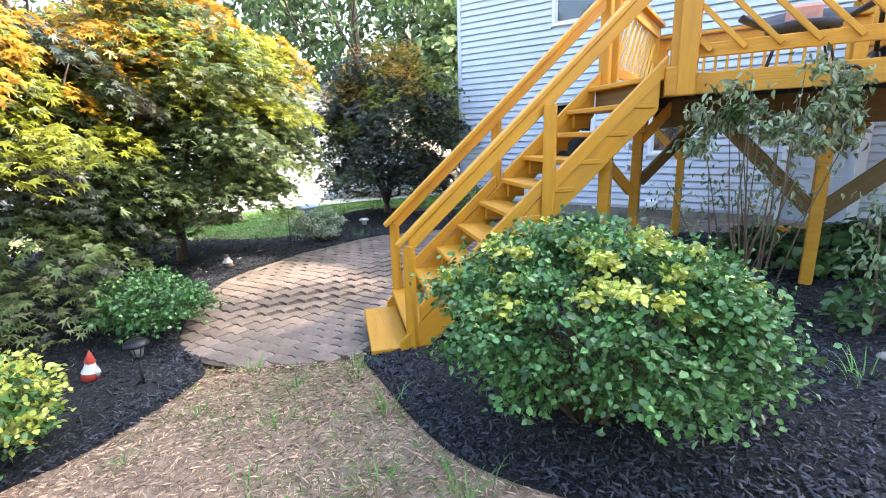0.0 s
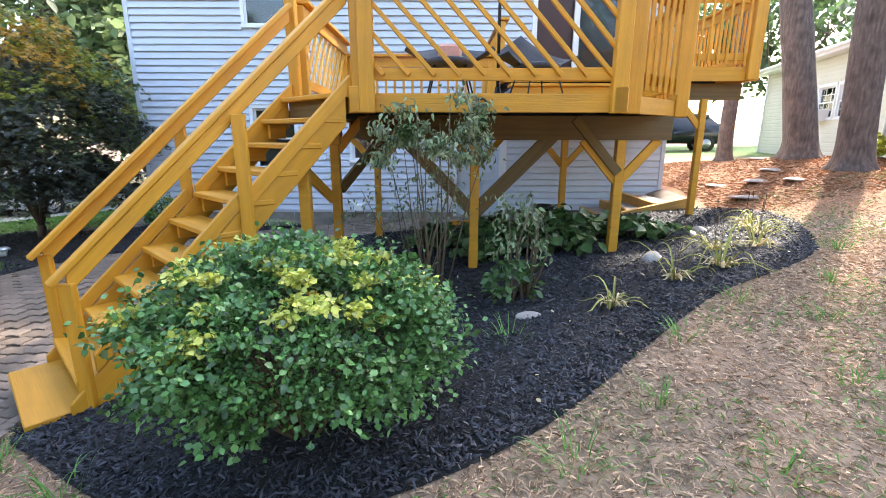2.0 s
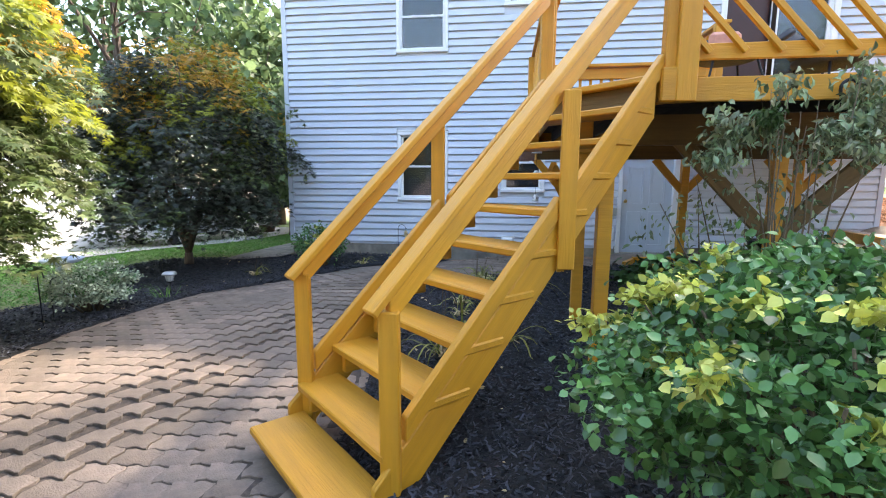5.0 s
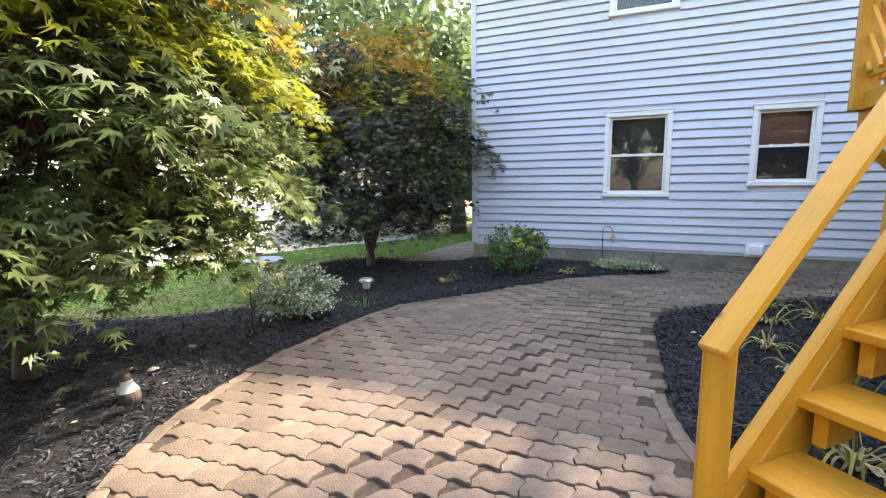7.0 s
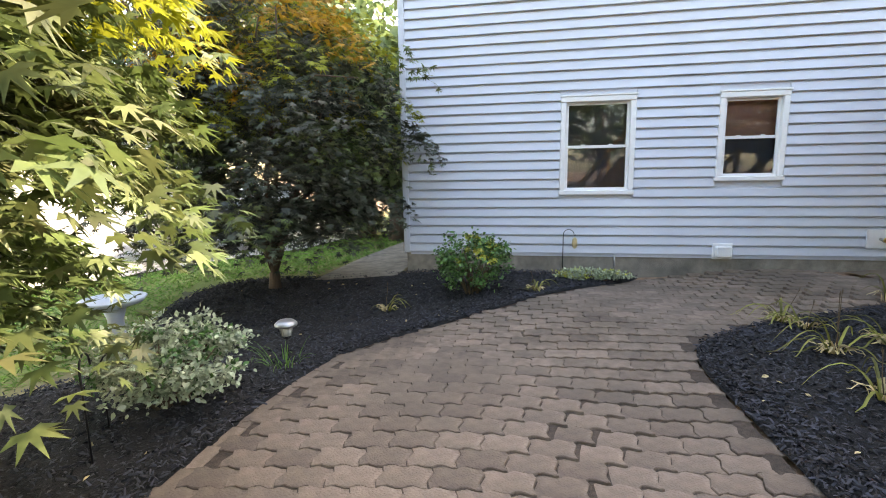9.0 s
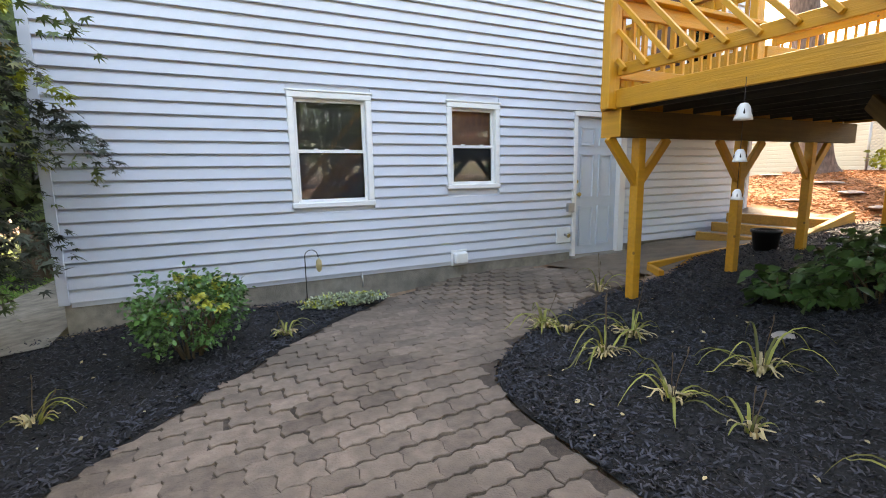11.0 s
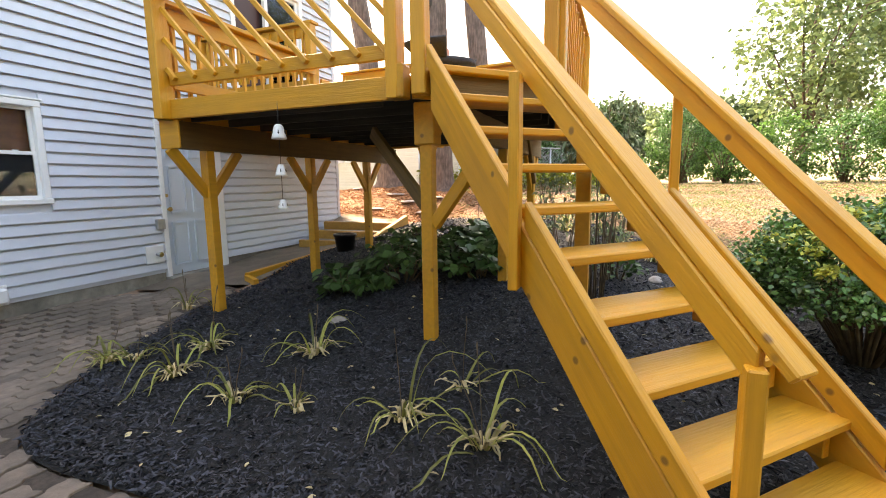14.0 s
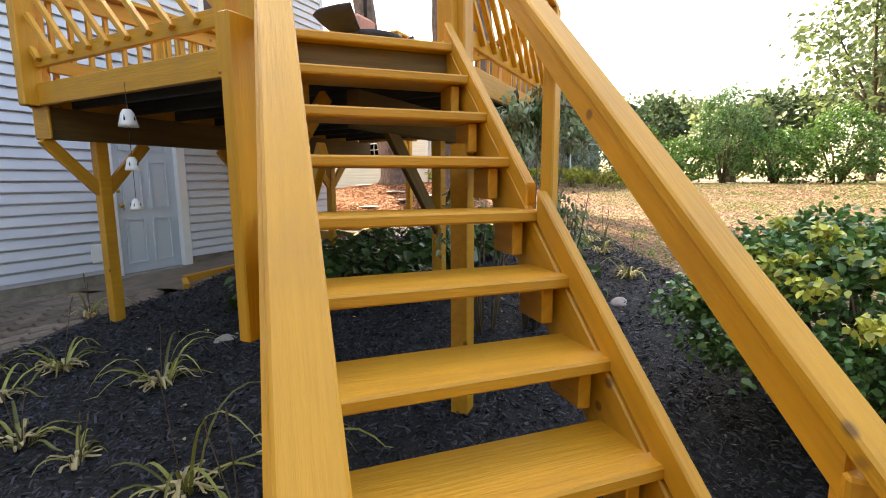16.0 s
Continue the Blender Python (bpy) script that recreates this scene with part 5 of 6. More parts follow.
hook(-6.34, 4.68, 0.62, 120, "leaning black shepherd hook in the mulch")
hook(-6.62, 5.05, 0.5, 40, "short black shepherd hook behind the pale shrub")

bb = thing("birdbath", "pale blue-grey pedestal birdbath on the mulch", "birdbath", (-7.62, 6.15, hz(-7.62, 6.15)))
lathe("pedestal", [(0.15, 0), (0.14, 0.04), (0.07, 0.10), (0.06, 0.40), (0.09, 0.5)], M_DOOR, bb, seg=20)
lathe("basin", [(0.09, 0.5), (0.22, 0.54), (0.25, 0.58), (0.235, 0.585), (0.18, 0.555), (0.05, 0.545)], M_DOOR, bb, seg=24)

# bells under the west rim
bl = thing("bell_chime", "string of three white ceramic bells hanging from the deck's rim", "wind chime", (-1.375, 5.93, 0))
tubes("bell_cord", [[((0, 0, 2.06), 0.002), ((0, 0, 1.28), 0.002)]], M_BLACK, bl, 4)
for z, s in ((1.79, 1.0), (1.52, 0.78), (1.27, 0.66)):
    b_ = lathe("bell", [(0.058 * s, 0), (0.052 * s, 0.02 * s), (0.036 * s, 0.085 * s), (0.022 * s, 0.105 * s), (0.008 * s, 0.108 * s)], M_CERAMIC, bl, pose(0, 0, z), 18)
    for a in range(5):
        lathe("bell_mark", [(0.002, 0), (0.010 * s, 0.012 * s), (0.002, 0.038 * s)], M_BLACK, b_, pose(0.0465 * s * math.cos(a * 1.257), 0.0465 * s * math.sin(a * 1.257), 0.03 * s) @ Matrix.Diagonal((0.6, 0.6, 1, 1)), 6)
hs = thing("horseshoe", "rusty dark horseshoe nailed to the deck's rim", "horseshoe", (0.40, 3.985, 2.06))
tubes("shoe", [[((0.052 * math.sin(a), 0, 0.06 * math.cos(a) + (0 if abs(a) < 2.2 else -0.01)), 0.011) for a in np.linspace(-2.5, 2.5, 13)]], M_BLACK, hs, 6)


# ---- furniture on the deck ----
def wicker_chair(x, y, rot, cushion):
    t = thing("tub_chair", "dark wicker tub chair" + (" with a pink cushion on the deck" if cushion else " with a sloping back on the deck"), "chair", (x, y, ZD), "chairs on the deck", rot)
    n = 22
    v, f = [], []
    for j in range(5):
        for i in range(n + 1):
            a = math.pi * (-0.12 + 1.24 * i / n)
            r = 0.22 + 0.055 * j
            top = (0.62 if cushion else 0.80) - (0.10 if cushion else 0.3) * abs(math.cos(a))
            v.append((r * math.cos(a) * 1.1, -r * math.sin(a) * 0.95 * -1, 0.40 + (top - 0.40) * (j / 4) ** 1.2))
    for j in range(4):
        for i in range(n):
            q = j * (n + 1) + i
            f.append((q, q + 1, q + n + 2, q + n + 1))
    sh = put("backrest", mesh_of("backrest", v, f, M_CHAIR, True), t)
    md = sh.modifiers.new("thickness", "SOLIDIFY")
    md.thickness = 0.02
    lathe("seat", [(0.22, 0.34), (0.27, 0.38), (0.27, 0.42), (0.2, 0.44)], M_CHAIR, t, seg=20)
    for sx in (-1, 1):
        for sy in (-1, 1):
            tubes("leg", [[((0.16 * sx, 0.16 * sy, 0.36), 0.011), ((0.25 * sx, 0.24 * sy, 0.0), 0.009)]], M_BLACK, t, 6)
    if cushion:
        c = thing("cushion", "pink square cushion propped in a wicker chair", "cushion", (x, y, ZD), rz=rot)
        box("cushion_cover", (-0.13, 0.02, 0.445), (0.13, 0.10, 0.60), M_PINK, c, bevel=0.03)
    return t


wicker_chair(0.15, 5.15, 0, True)
wicker_chair(1.15, 5.5, 20, False)
um = thing("parasol_pole", "closed dark garden parasol on the deck", "parasol", (0.72, 5.6, ZD))
lathe("pole", [(0.019, 0), (0.019, 2.3)], M_BLACK, um, seg=10)
lathe("base_plate", [(0.2, 0), (0.2, 0.03), (0.05, 0.07), (0.03, 0.2)], M_BLACK, um, seg=18)
lathe("folded_canopy", [(0.03, 1.15), (0.06, 1.2), (0.05, 2.1), (0.01, 2.32)], M_DARKROOM, um, seg=10)

# timber steps and edging by the walkway
ts = thing("timber_steps", "ochre timber retaining steps filled with stone beside the deck", "steps", (0, 0, 0))
for k, (x, y, z) in enumerate(((2.85, 8.25, 0.30), (3.25, 8.25, 0.44), (3.65, 8.25, 0.58))):
    box("timber_riser", (x, y - 0.55, z - 0.12), (x + 0.09, y + 0.95, z + 0.13), M_TIMBER, ts, bevel=0.01)
    box("step_slab", (x + 0.092, y - 0.5, z - 0.02), (x + 0.40, y + 0.93, z + 0.118), M_STONE, ts, bevel=0.015)
beam("timber_side", (2.85, 7.66, 0.40), (4.2, 7.60, 0.72), 0.09, 0.20, M_TIMBER, ts)
ed = thing("timber_edging", "ochre timber edging along the mulch bed and walkway", "edging", (0, 0, 0))
beam("edging_board", (0.02, 7.58, 0.27), (0.22, 7.92, 0.27), 0.06, 0.14, M_PAINT, ed)
beam("edging_board", (0.22, 7.92, 0.29), (1.5, 8.02, 0.31), 0.06, 0.14, M_PAINT, ed)
beam("edging_board", (1.52, 8.02, 0.31), (2.85, 8.0, 0.36), 0.06, 0.14, M_PAINT, ed)
fp = thing("plant_pot", "black plastic plant pot standing under the deck", "plant pot", (1.75, 7.45, hz(1.75, 7.45)))
lathe("pot", [(0.12, 0), (0.16, 0.26), (0.175, 0.265), (0.175, 0.30), (0.15, 0.30), (0.14, 0.24)], M_BLACK, fp, seg=20)


# ---- far surroundings: east ----
NX0, NY0, NX1, NY1, NZ = 12.5, 18.5, 9.81, 8.45, 4.05
nh = structure(thing("neighbour_house", "single-storey cream-sided neighbouring house with a grey roof", "house", (NX0, NY0, 0), rz=math.degrees(math.atan2(NY1 - NY0, NX1 - NX0))))
NL = math.hypot(NX1 - NX0, NY1 - NY0)
nholes = [(4.05, 5.12, 2.27, 3.28), (5.21, 6.32, 2.27, 3.28)]
nw = wall_boxes("wall", 0, NL, 0.6, NZ, nholes, 0.2, M_SIDING2)
nw.matrix_basis = pose(0, 0, 0)
nw.parent = nh
clapboards(nw, 0, NL, 1.15, NZ, nholes, 0.125, M_SIDING2, 0.014)
window("window", *nholes[0], "white gridded window of the neighbouring house", nw, grille=3)
window("window", *nholes[1], "white gridded window of the neighbouring house", nw, grille=3)
box("end_wall", (-0.02, 0.2, 0.6), (0.0, 9.0, NZ), M_SIDING2, nh)
box("end_wall", (0, 8.9, 0.6), (NL, 9.0, NZ), M_SIDING2, nh)
box("fascia", (-0.4, -0.45, NZ - 0.02), (NL + 0.2, -0.40, NZ + 0.16), M_WHITE, nh)
box("soffit", (-0.4, -0.40, NZ + 0.0), (NL + 0.2, 0.05, NZ + 0.03), M_WHITE, nh)
tubes("gutter", [[((-0.42, -0.50, NZ + 0.10), 0.055), ((NL + 0.2, -0.50, NZ + 0.10), 0.055)]], M_WHITE, nh, 8)
bm = bmesh.new()
q = [bm.verts.new(p) for p in ((-0.4, -0.5, NZ + 0.16), (NL + 0.2, -0.5, NZ + 0.16), (NL + 0.2, 4.5, NZ + 1.9), (-0.4, 4.5, NZ + 1.9), (NL + 0.2, 9.4, NZ + 0.16), (-0.4, 9.4, NZ + 0.16))]
for f in ((0, 1, 2, 3), (3, 2, 4, 5), (0, 3, 5), (1, 4, 2), (5, 4, 1, 0)):
    bm.faces.new([q[i] for i in f])
part("roof", bm, M_ROOF, nh)
box("downpipe", (0.02, -0.06, 1.0), (0.09, -0.005, NZ), M_WHITE, nh)
ac = thing("window_air_conditioner", "white window air conditioner under the neighbour's window", "air conditioner", (0, 0, 0))
ac.matrix_basis = nh.matrix_basis @ Matrix.Translation((4.58, -0.2, 2.42))
box("ac_body", (-0.25, -0.1, -0.17), (0.25, 0.22, 0.17), M_WHITE, ac, bevel=0.015)
for i in range(6):
    box("ac_slat", (-0.22, -0.112, -0.14 + 0.045 * i), (0.22, -0.101, -0.12 + 0.045 * i), M_STEEL, ac, bevel=0)

# pines
def pine(x, y, r, seed, label="tall pine trunk with rough grey-brown bark among fallen needles", lean=(0.3, 0.1)):
    g = np.random.default_rng(seed)
    t = thing("pine_tree", label, "tree", (x, y, hz(x, y)), "tall pines")
    seg, rows = 28, 70
    v, f = [], []
    for j in range(rows + 1):
        z = -0.15 + 12.0 * (j / rows) ** 1.4
        rr = r * (1 + 0.42 * math.exp(-max(z, 0) / 0.16)) * (1 - 0.035 * z)
        cx, cy = lean[0] * z * 0.08 + 0.04 * math.sin(z * 0.9 + seed), lean[1] * z * 0.08
        for i in range(seg):
            a = 2 * math.pi * i / seg
            k = 1 + 0.07 * noise.noise(Vector((math.cos(a) * 3.5, math.sin(a) * 3.5, z * 0.9 + seed))) + 0.035 * noise.noise(Vector((math.cos(a) * 11, math.sin(a) * 11, z * 3 + seed)))
            root = 0.16 * math.exp(-max(z, 0) / 0.12) * math.cos(a * 5 + seed)
            v.append((cx + rr * (k + root) * math.cos(a), cy + rr * (k + root) * math.sin(a), z))
    for j in range(rows):
        for i in range(seg):
            k = (i + 1) % seg
            f.append((j * seg + i, j * seg + k, (j + 1) * seg + k, (j + 1) * seg + i))
    put("trunk", mesh_of("trunk", v, f, M_PINEBARK, True), t)
    crown("crown", (lean[0], lean[1], 11.5), (2.6, 2.6, 2.4), 1500, 0.5, T_LONG, M_L_FAR, t, seed, clumps=40)
    return t


pine(7.50, 9.70, 0.30, 1, lean=(-1.5, 1.2))
pine(7.05, 7.90, 0.26, 2, lean=(-0.2, 0.2))
pine(7.42, 6.75, 0.26, 3, lean=(-1.1, 0.9))
pine(8.3, 13.6, 0.20, 4, lean=(-0.2, 0.0))


def tree(x, y, h, r, n, seed, mat, label, trunk=0.16, size=0.3, group="distant trees", base=0.3, tmpl=T_OVAL, clumps=70, name="tree"):
    g = np.random.default_rng(seed)
    t = thing(name, label, "tree", (x, y, hz(x, y)), group)
    zc = h * (base + 1) / 2
    rz = h * (1 - base) / 2
    tips = [(r * 0.7 * math.cos(i * 0.9), r * 0.7 * math.sin(i * 0.9), zc + rz * g.uniform(-0.3, 0.9)) for i in range(7)]
    tubes("trunk", [[((0, 0, -0.2), trunk * 1.3), ((0, 0, h * base * 0.7), trunk), ((0, 0, h * 0.8), trunk * 0.3)]] + limbs((0, 0, h * base * 0.7), tips, trunk * 0.5, g, 0.3), M_BARK, t, 6)
    crown("crown", (0, 0, zc), (r, r, rz), n, size, tmpl, mat, t, seed, clumps=clumps, flat=0.3, spread=0.2, thick=0.8, hollow=0.3)
    return t


def car(x, y, rot, mat, name, label):
    t = thing(name, label, "car", (x, y, hz(x, y)), rz=rot)
    prof = [(-2.3, 0.35), (-2.35, 0.8), (-2.25, 1.05), (-1.9, 1.15), (-1.3, 1.62), (0.6, 1.68), (1.25, 1.15), (2.2, 0.98), (2.35, 0.7), (2.3, 0.35)]
    bm = bmesh.new()
    A = [bm.verts.new((px, -0.9 + (0.12 if pz > 1.2 else 0), pz)) for px, pz in prof]
    B = [bm.verts.new((px, 0.9 - (0.12 if pz > 1.2 else 0), pz)) for px, pz in prof]
    bm.faces.new(A[::-1])
    bm.faces.new(B)
    for i in range(len(prof)):
        k = (i + 1) % len(prof)
        bm.faces.new((A[i], A[k], B[k], B[i]))
    bmesh.ops.recalc_face_normals(bm, faces=bm.faces)
    bmesh.ops.bevel(bm, geom=bm.edges[:], offset=0.06, segments=2, affect="EDGES")
    part("body", bm, mat, t, smooth=True)
    for s in (-1, 1):
        for a0, a1 in ((-1.5, -0.45), (-0.38, 0.5)):
            box("side_window", (a0, s * 0.80 - 0.025, 1.20), (a1, s * 0.80 + 0.025, 1.55), M_SCREEN, t, bevel=0.02)
        for wx in (-1.45, 1.45):
            w = lathe("wheel", [(0.33, -0.1), (0.35, -0.08), (0.35, 0.08), (0.33, 0.1)], M_TYRE, t, pose(wx, s * 0.84, 0.35, 90), 20)
            lathe("rim", [(0.2, -0.11), (0.2, 0.11)], M_STEEL, w, None, 14)
        box("headlight", (2.18, s * 0.65 - 0.15, 0.78), (2.36, s * 0.65 + 0.15, 0.92), M_CERAMIC, t, bevel=0.02)
    return t


car(10.2, 21.5, 165, M_CARDARK, "parked_suv", "dark parked car on the drive behind the neighbouring house")
car(-11.3, 14.2, 80, M_CARSILVER, "parked_car", "pale parked car beyond the maples")

# chain-link fence east
fe = thing("chain_link_fence", "green-grey chain-link fence in front of the neighbouring house", "fence", (0, 0, 0))
FA, FB = Vector((8.9, 9.4, 0)), Vector((12.6, 3.4, 0))
fd = (FB - FA).normalized()
FL = (FB - FA).length
for i in range(6):
    p = FA + fd * FL * i / 5
    z = hz(p.x, p.y)
    tubes("fence_post", [[((p.x, p.y, z - 0.1), 0.028), ((p.x, p.y, z + 1.25), 0.028)]], M_STEEL, fe, 8)
za, zb = hz(*FA.xy), hz(*FB.xy)
tubes("top_rail", [[((FA.x, FA.y, za + 1.22), 0.02), ((FB.x, FB.y, zb + 1.22), 0.02)]], M_STEEL, fe, 6)
wires = []
for s in (-1, 1):
    k = -1.2
    while k < FL:
        x0_, x1_ = max(k, 0), min(k + 1.2, FL)
        if x1_ > x0_:
            h0, h1 = (x0_ - k), (x1_ - k)
            if s < 0:
                h0, h1 = 1.2 - h0, 1.2 - h1
            a_, b_ = FA + fd * x0_, FA + fd * x1_
            wires.append([((a_.x, a_.y, za + (zb - za) * x0_ / FL + h0), 0.004), ((b_.x, b_.y, za + (zb - za) * x1_ / FL + h1), 0.004)])
        k += 0.09
tagged(tubes("mesh_wire", wires, M_STEEL, fe, 3), kind="stuff")
for i in range(7):
    p = FA + fd * (0.5 + i * 0.9) + Vector((-0.5, -0.3, 0))
    shrub("yellow_green_shrub", p.x, p.y, (0.55, 0.5, 0.3), 0.3, 260, 0.12, T_OVAL, [(M_L_LIME, 1.0, 0, 1.0)], 120 + i, "low yellow-green shrub along the fence", group="shrubs along the fence", clumps=30, stems=6)

# hedge, trees and lawn edge to the east and south-east
g = np.random.default_rng(12)
for i in range(13):
    a = radians(-46 + i * 5.9 + g.uniform(-0.8, 0.8))
    d = 16.3 + g.uniform(-0.6, 0.6)
    x, y = 1.0 + d * math.cos(a), 1.0 + d * math.sin(a)
    tall = i in (4, 8)
    if y < 6.5:
        rz_ = 1.9 if tall else 1.0 + g.uniform(-0.1, 0.35)
        r_ = g.uniform(0.95, 1.2)
        shrub("hedge_bush", x, y, (r_, r_, rz_), rz_ * 0.93, 6000 if tall else 4200, 0.11, T_LANCE if tall else T_OVAL, [((M_L_HEDGE, M_L_HEDGE, M_L_EUON)[i % 3], 1.0, 0, 1.0)], 200 + i,
              "tall feathery evergreen standing in the hedge" if tall else "rounded bright green hedge bush at the far edge of the lawn", group="hedge bushes", zmin=-0.9, clumps=120, stems=10, stem_r=0.03, spread=0.15, droop=0.3, thick=0.7)
for i, (ang_, d, h_, r_, mat) in enumerate([(-25, 32, 16, 4.4, 0), (-14, 28, 14, 3.8, 1), (-6, 34, 6.0, 3.0, 0), (-33, 33, 12, 4.6, 0), (-1, 24, 4.0, 1.6, 1), (-40, 30, 12, 4.5, 0), (3, 38, 6.5, 3, 1), (8, 36, 6.5, 3, 0), (-18, 40, 12, 5, 0), (-48, 30, 12, 4.5, 1)]):
    a = radians(ang_)
    tree(1 + d * math.cos(a), 1 + d * math.sin(a), h_, r_, 4600, 300 + i, (M_L_FAR, M_L_FARL)[mat], "tall leafy green tree beyond the hedge", 0.22, 0.36, base=0.2, clumps=80)
# north-east, behind the car and the house
for i, (x, y, h_, r_) in enumerate([(14, 30, 9, 4), (9.5, 33, 10, 4), (5.5, 30, 9, 3.5), (19, 27, 9, 4), (7, 24, 5, 2)]):
    tree(x, y, h_, r_, 2200, 330 + i, M_L_FAR, "leafy tree behind the neighbouring drive", 0.2, 0.45, clumps=60)

for i, (x, y) in enumerate([(-9, -17), (-4, -19), (1, -18), (6, -20), (-14, -15), (11, -18)]):
    tree(x, y, 11, 4.2, 2200, 345 + i, M_L_FAR, "tall leafy tree at the far side of the lawn", 0.22, 0.5, clumps=60, base=0.1)

# ---- far surroundings: west and north-west ----
for i, (x, y, h_, r_, m_) in enumerate([(-12, 21, 9, 3.6, 1), (-16, 17, 12, 5, 0), (-9, 24, 8, 3.0, 1), (-23, 14, 14, 6, 0), (-21, 22, 14, 6, 0), (-28, 8, 14, 6, 0), (-29, 0, 14, 6, 0), (-24, -6, 13, 5.5, 1), (-8.6, 15.5, 4.5, 1.5, 1), (-15, 27, 13, 5.5, 0), (-7.5, 19, 6.5, 2.0, 1), (-10.5, 17, 6, 1.8, 1), (-7.4, 14.5, 4.2, 1.2, 1), (-11.5, 19, 8, 2.6, 1), (-6.9, 20.5, 7, 1.8, 1)]):
    tree(x, y, h_, r_, 2600, 360 + i, (M_L_FAR, M_L_FARL)[m_], "tall leafy tree behind the street", 0.24, 0.42, clumps=80)
wh = structure(thing("white_house", "white-sided low building across the drive", "house", (-13.0, 6.4, -0.5), rz=90))
ww = wall_boxes("wall", 0, 9, 0, 3.0, [(1.5, 2.6, 1.0, 2.2)], 0.2, M_WHITE)
ww.parent = wh
clapboards(ww, 0, 9, 0.2, 3.0, [(1.5, 2.6, 1.0, 2.2)], 0.2, M_WHITE, 0.02)
window("window", 1.5, 2.6, 1.0, 2.2, "white window of the low building", ww)
box("end_wall", (-0.02, 0.21, 0), (0, 6, 3.0), M_WHITE, wh)
box("end_wall", (9, 0.21, 0), (9.02, 6, 3.0), M_WHITE, wh)
bm = bmesh.new()
q = [bm.verts.new(p) for p in ((-0.4, -0.4, 3.0), (9.4, -0.4, 3.0), (9.4, 3, 4.6), (-0.4, 3, 4.6), (9.4, 6.4, 3.0), (-0.4, 6.4, 3.0))]
for f in ((0, 1, 2, 3), (3, 2, 4, 5), (0, 3, 5), (1, 4, 2), (5, 4, 1, 0)):
    bm.faces.new([q[i] for i in f])
part("roof", bm, M_ROOF, wh)
bed_sheet("side_path", [(-7.15, 8.95), (-5.93, 9.0), (-5.93, 17.5), (-6.9, 17.5)], M_CONC, 0.2, 0.0, 0.05)
structure(beam("road", (-23.5, -14, -0.42), (-22.2, 30, -0.36), 4.2, 0.1, M_ASPHALT))


bed_sheet("driveway", [(-12.9, 8.6), (-10.9, 9.4), (-9.3, 13.0), (-9.0, 19), (-12.9, 19)], M_DRIVE, 0.3, 0.0, 0.03)
rt = thing("timber_retaining_wall", "low wall of stacked weathered landscape timbers at the edge of the lawn", "retaining wall", (0, 0, 0))
for k in range(3):
    q = hz(-11.5, 6.3) + 0.03 + 0.125 * k
    beam("landscape_timber", (-12.9 + 0.1 * k, 4.6, q), (-11.0, 7.0 - 0.12 * k, q), 0.13, 0.115, M_BARKWOOD, rt, bevel=0.015)


# ---- siding courses ----
clapboards(wall_s, WX0 + 0.075, WX1 - 0.075, 0.32, WZ, [(a - 0.001, b + 0.001, c, d) for a, b, c, d in holes], 0.1275, M_SIDING)


# ---- pavers ----
def paver_mesh(k, a, b, amp, gap, name="paver", dz=0.0):
    """A wavy-edged paver a by b; k chooses which way its long sides swing."""
    xs_ = (-0.5, -0.40, -0.30, -0.10, 0.0, 0.10, 0.20, 0.40, 0.5)
    ys_ = (-0.5, -0.22, 0.0, 0.22, 0.5)

    def wx(u):
        """Two shallow lobes to a paver, so that rows set half a length apart still interlock."""
        w = (2 * u) % 1.0
        return amp * (1 if 0.20 <= w <= 0.60 else -1 if w <= 0.001 or w >= 0.80 else 0)

    def wy(w):
        return 1.5 * amp * (0 if abs(w) > 0.4 else math.copysign(1, w) if abs(w) > 0.1 else 0)
    pts = [(u * a, -b / 2 + wx(u)) for u in xs_] + [(a / 2 + wy(w), w * b) for w in ys_[1:-1]] + [(u * a, b / 2 + wx(u)) for u in xs_[::-1]] + [(-a / 2 + wy(w), w * b) for w in ys_[::-1][1:-1]]
    n = len(pts)
    sh = [(x * (1 - 2 * gap / a), y * (1 - 2 * gap / b)) for x, y in pts]
    inn = [(x * (1 - 0.008 / a), y * (1 - 0.008 / b)) for x, y in sh]
    v = [(x, y, -0.05) for x, y in sh] + [(x, y, -0.0035) for x, y in sh] + [(x, y, 0) for x, y in inn]
    f = [(i, (i + 1) % n, n + (i + 1) % n, n + i) for i in range(n)] + [(n + i, n + (i + 1) % n, 2 * n + (i + 1) % n, 2 * n + i) for i in range(n)]
    f.append(tuple(2 * n + i for i in range(n)))
    return v, f


PA, PB, PR = 0.235, 0.150, radians(5)
ux, uy = Vector((math.cos(PR), math.sin(PR))), Vector((-math.sin(PR), math.cos(PR)))
vf = paver_mesh(1, PA, PB, 0.0085, 0.0018)
pm = mesh_of("paver", *vf, M_PAVER)
cells = []
pat = smooth_poly(PATIO, 2)
for j in range(-30, 90):
    for i in range(-60, 60):
        p = Vector((-5.5, 1.5)) + ux * (i + 0.5 * (j % 2)) * PA + uy * j * PB
        cells.append((p.x, p.y))
cells = np.array(cells)
cells = cells[inside(pat, cells[:, 0], cells[:, 1])]


def rim_distance(poly, pts):
    best = np.full(len(pts), 1e9)
    for a, b in zip(poly, poly[1:] + poly[:1]):
        a, d = np.array(a), np.array(b) - np.array(a)
        t = (((pts - a) @ d) / max(d @ d, 1e-9)).clip(0, 1)
        best = np.minimum(best, np.hypot(*(pts - a - t[:, None] * d).T))
    return best


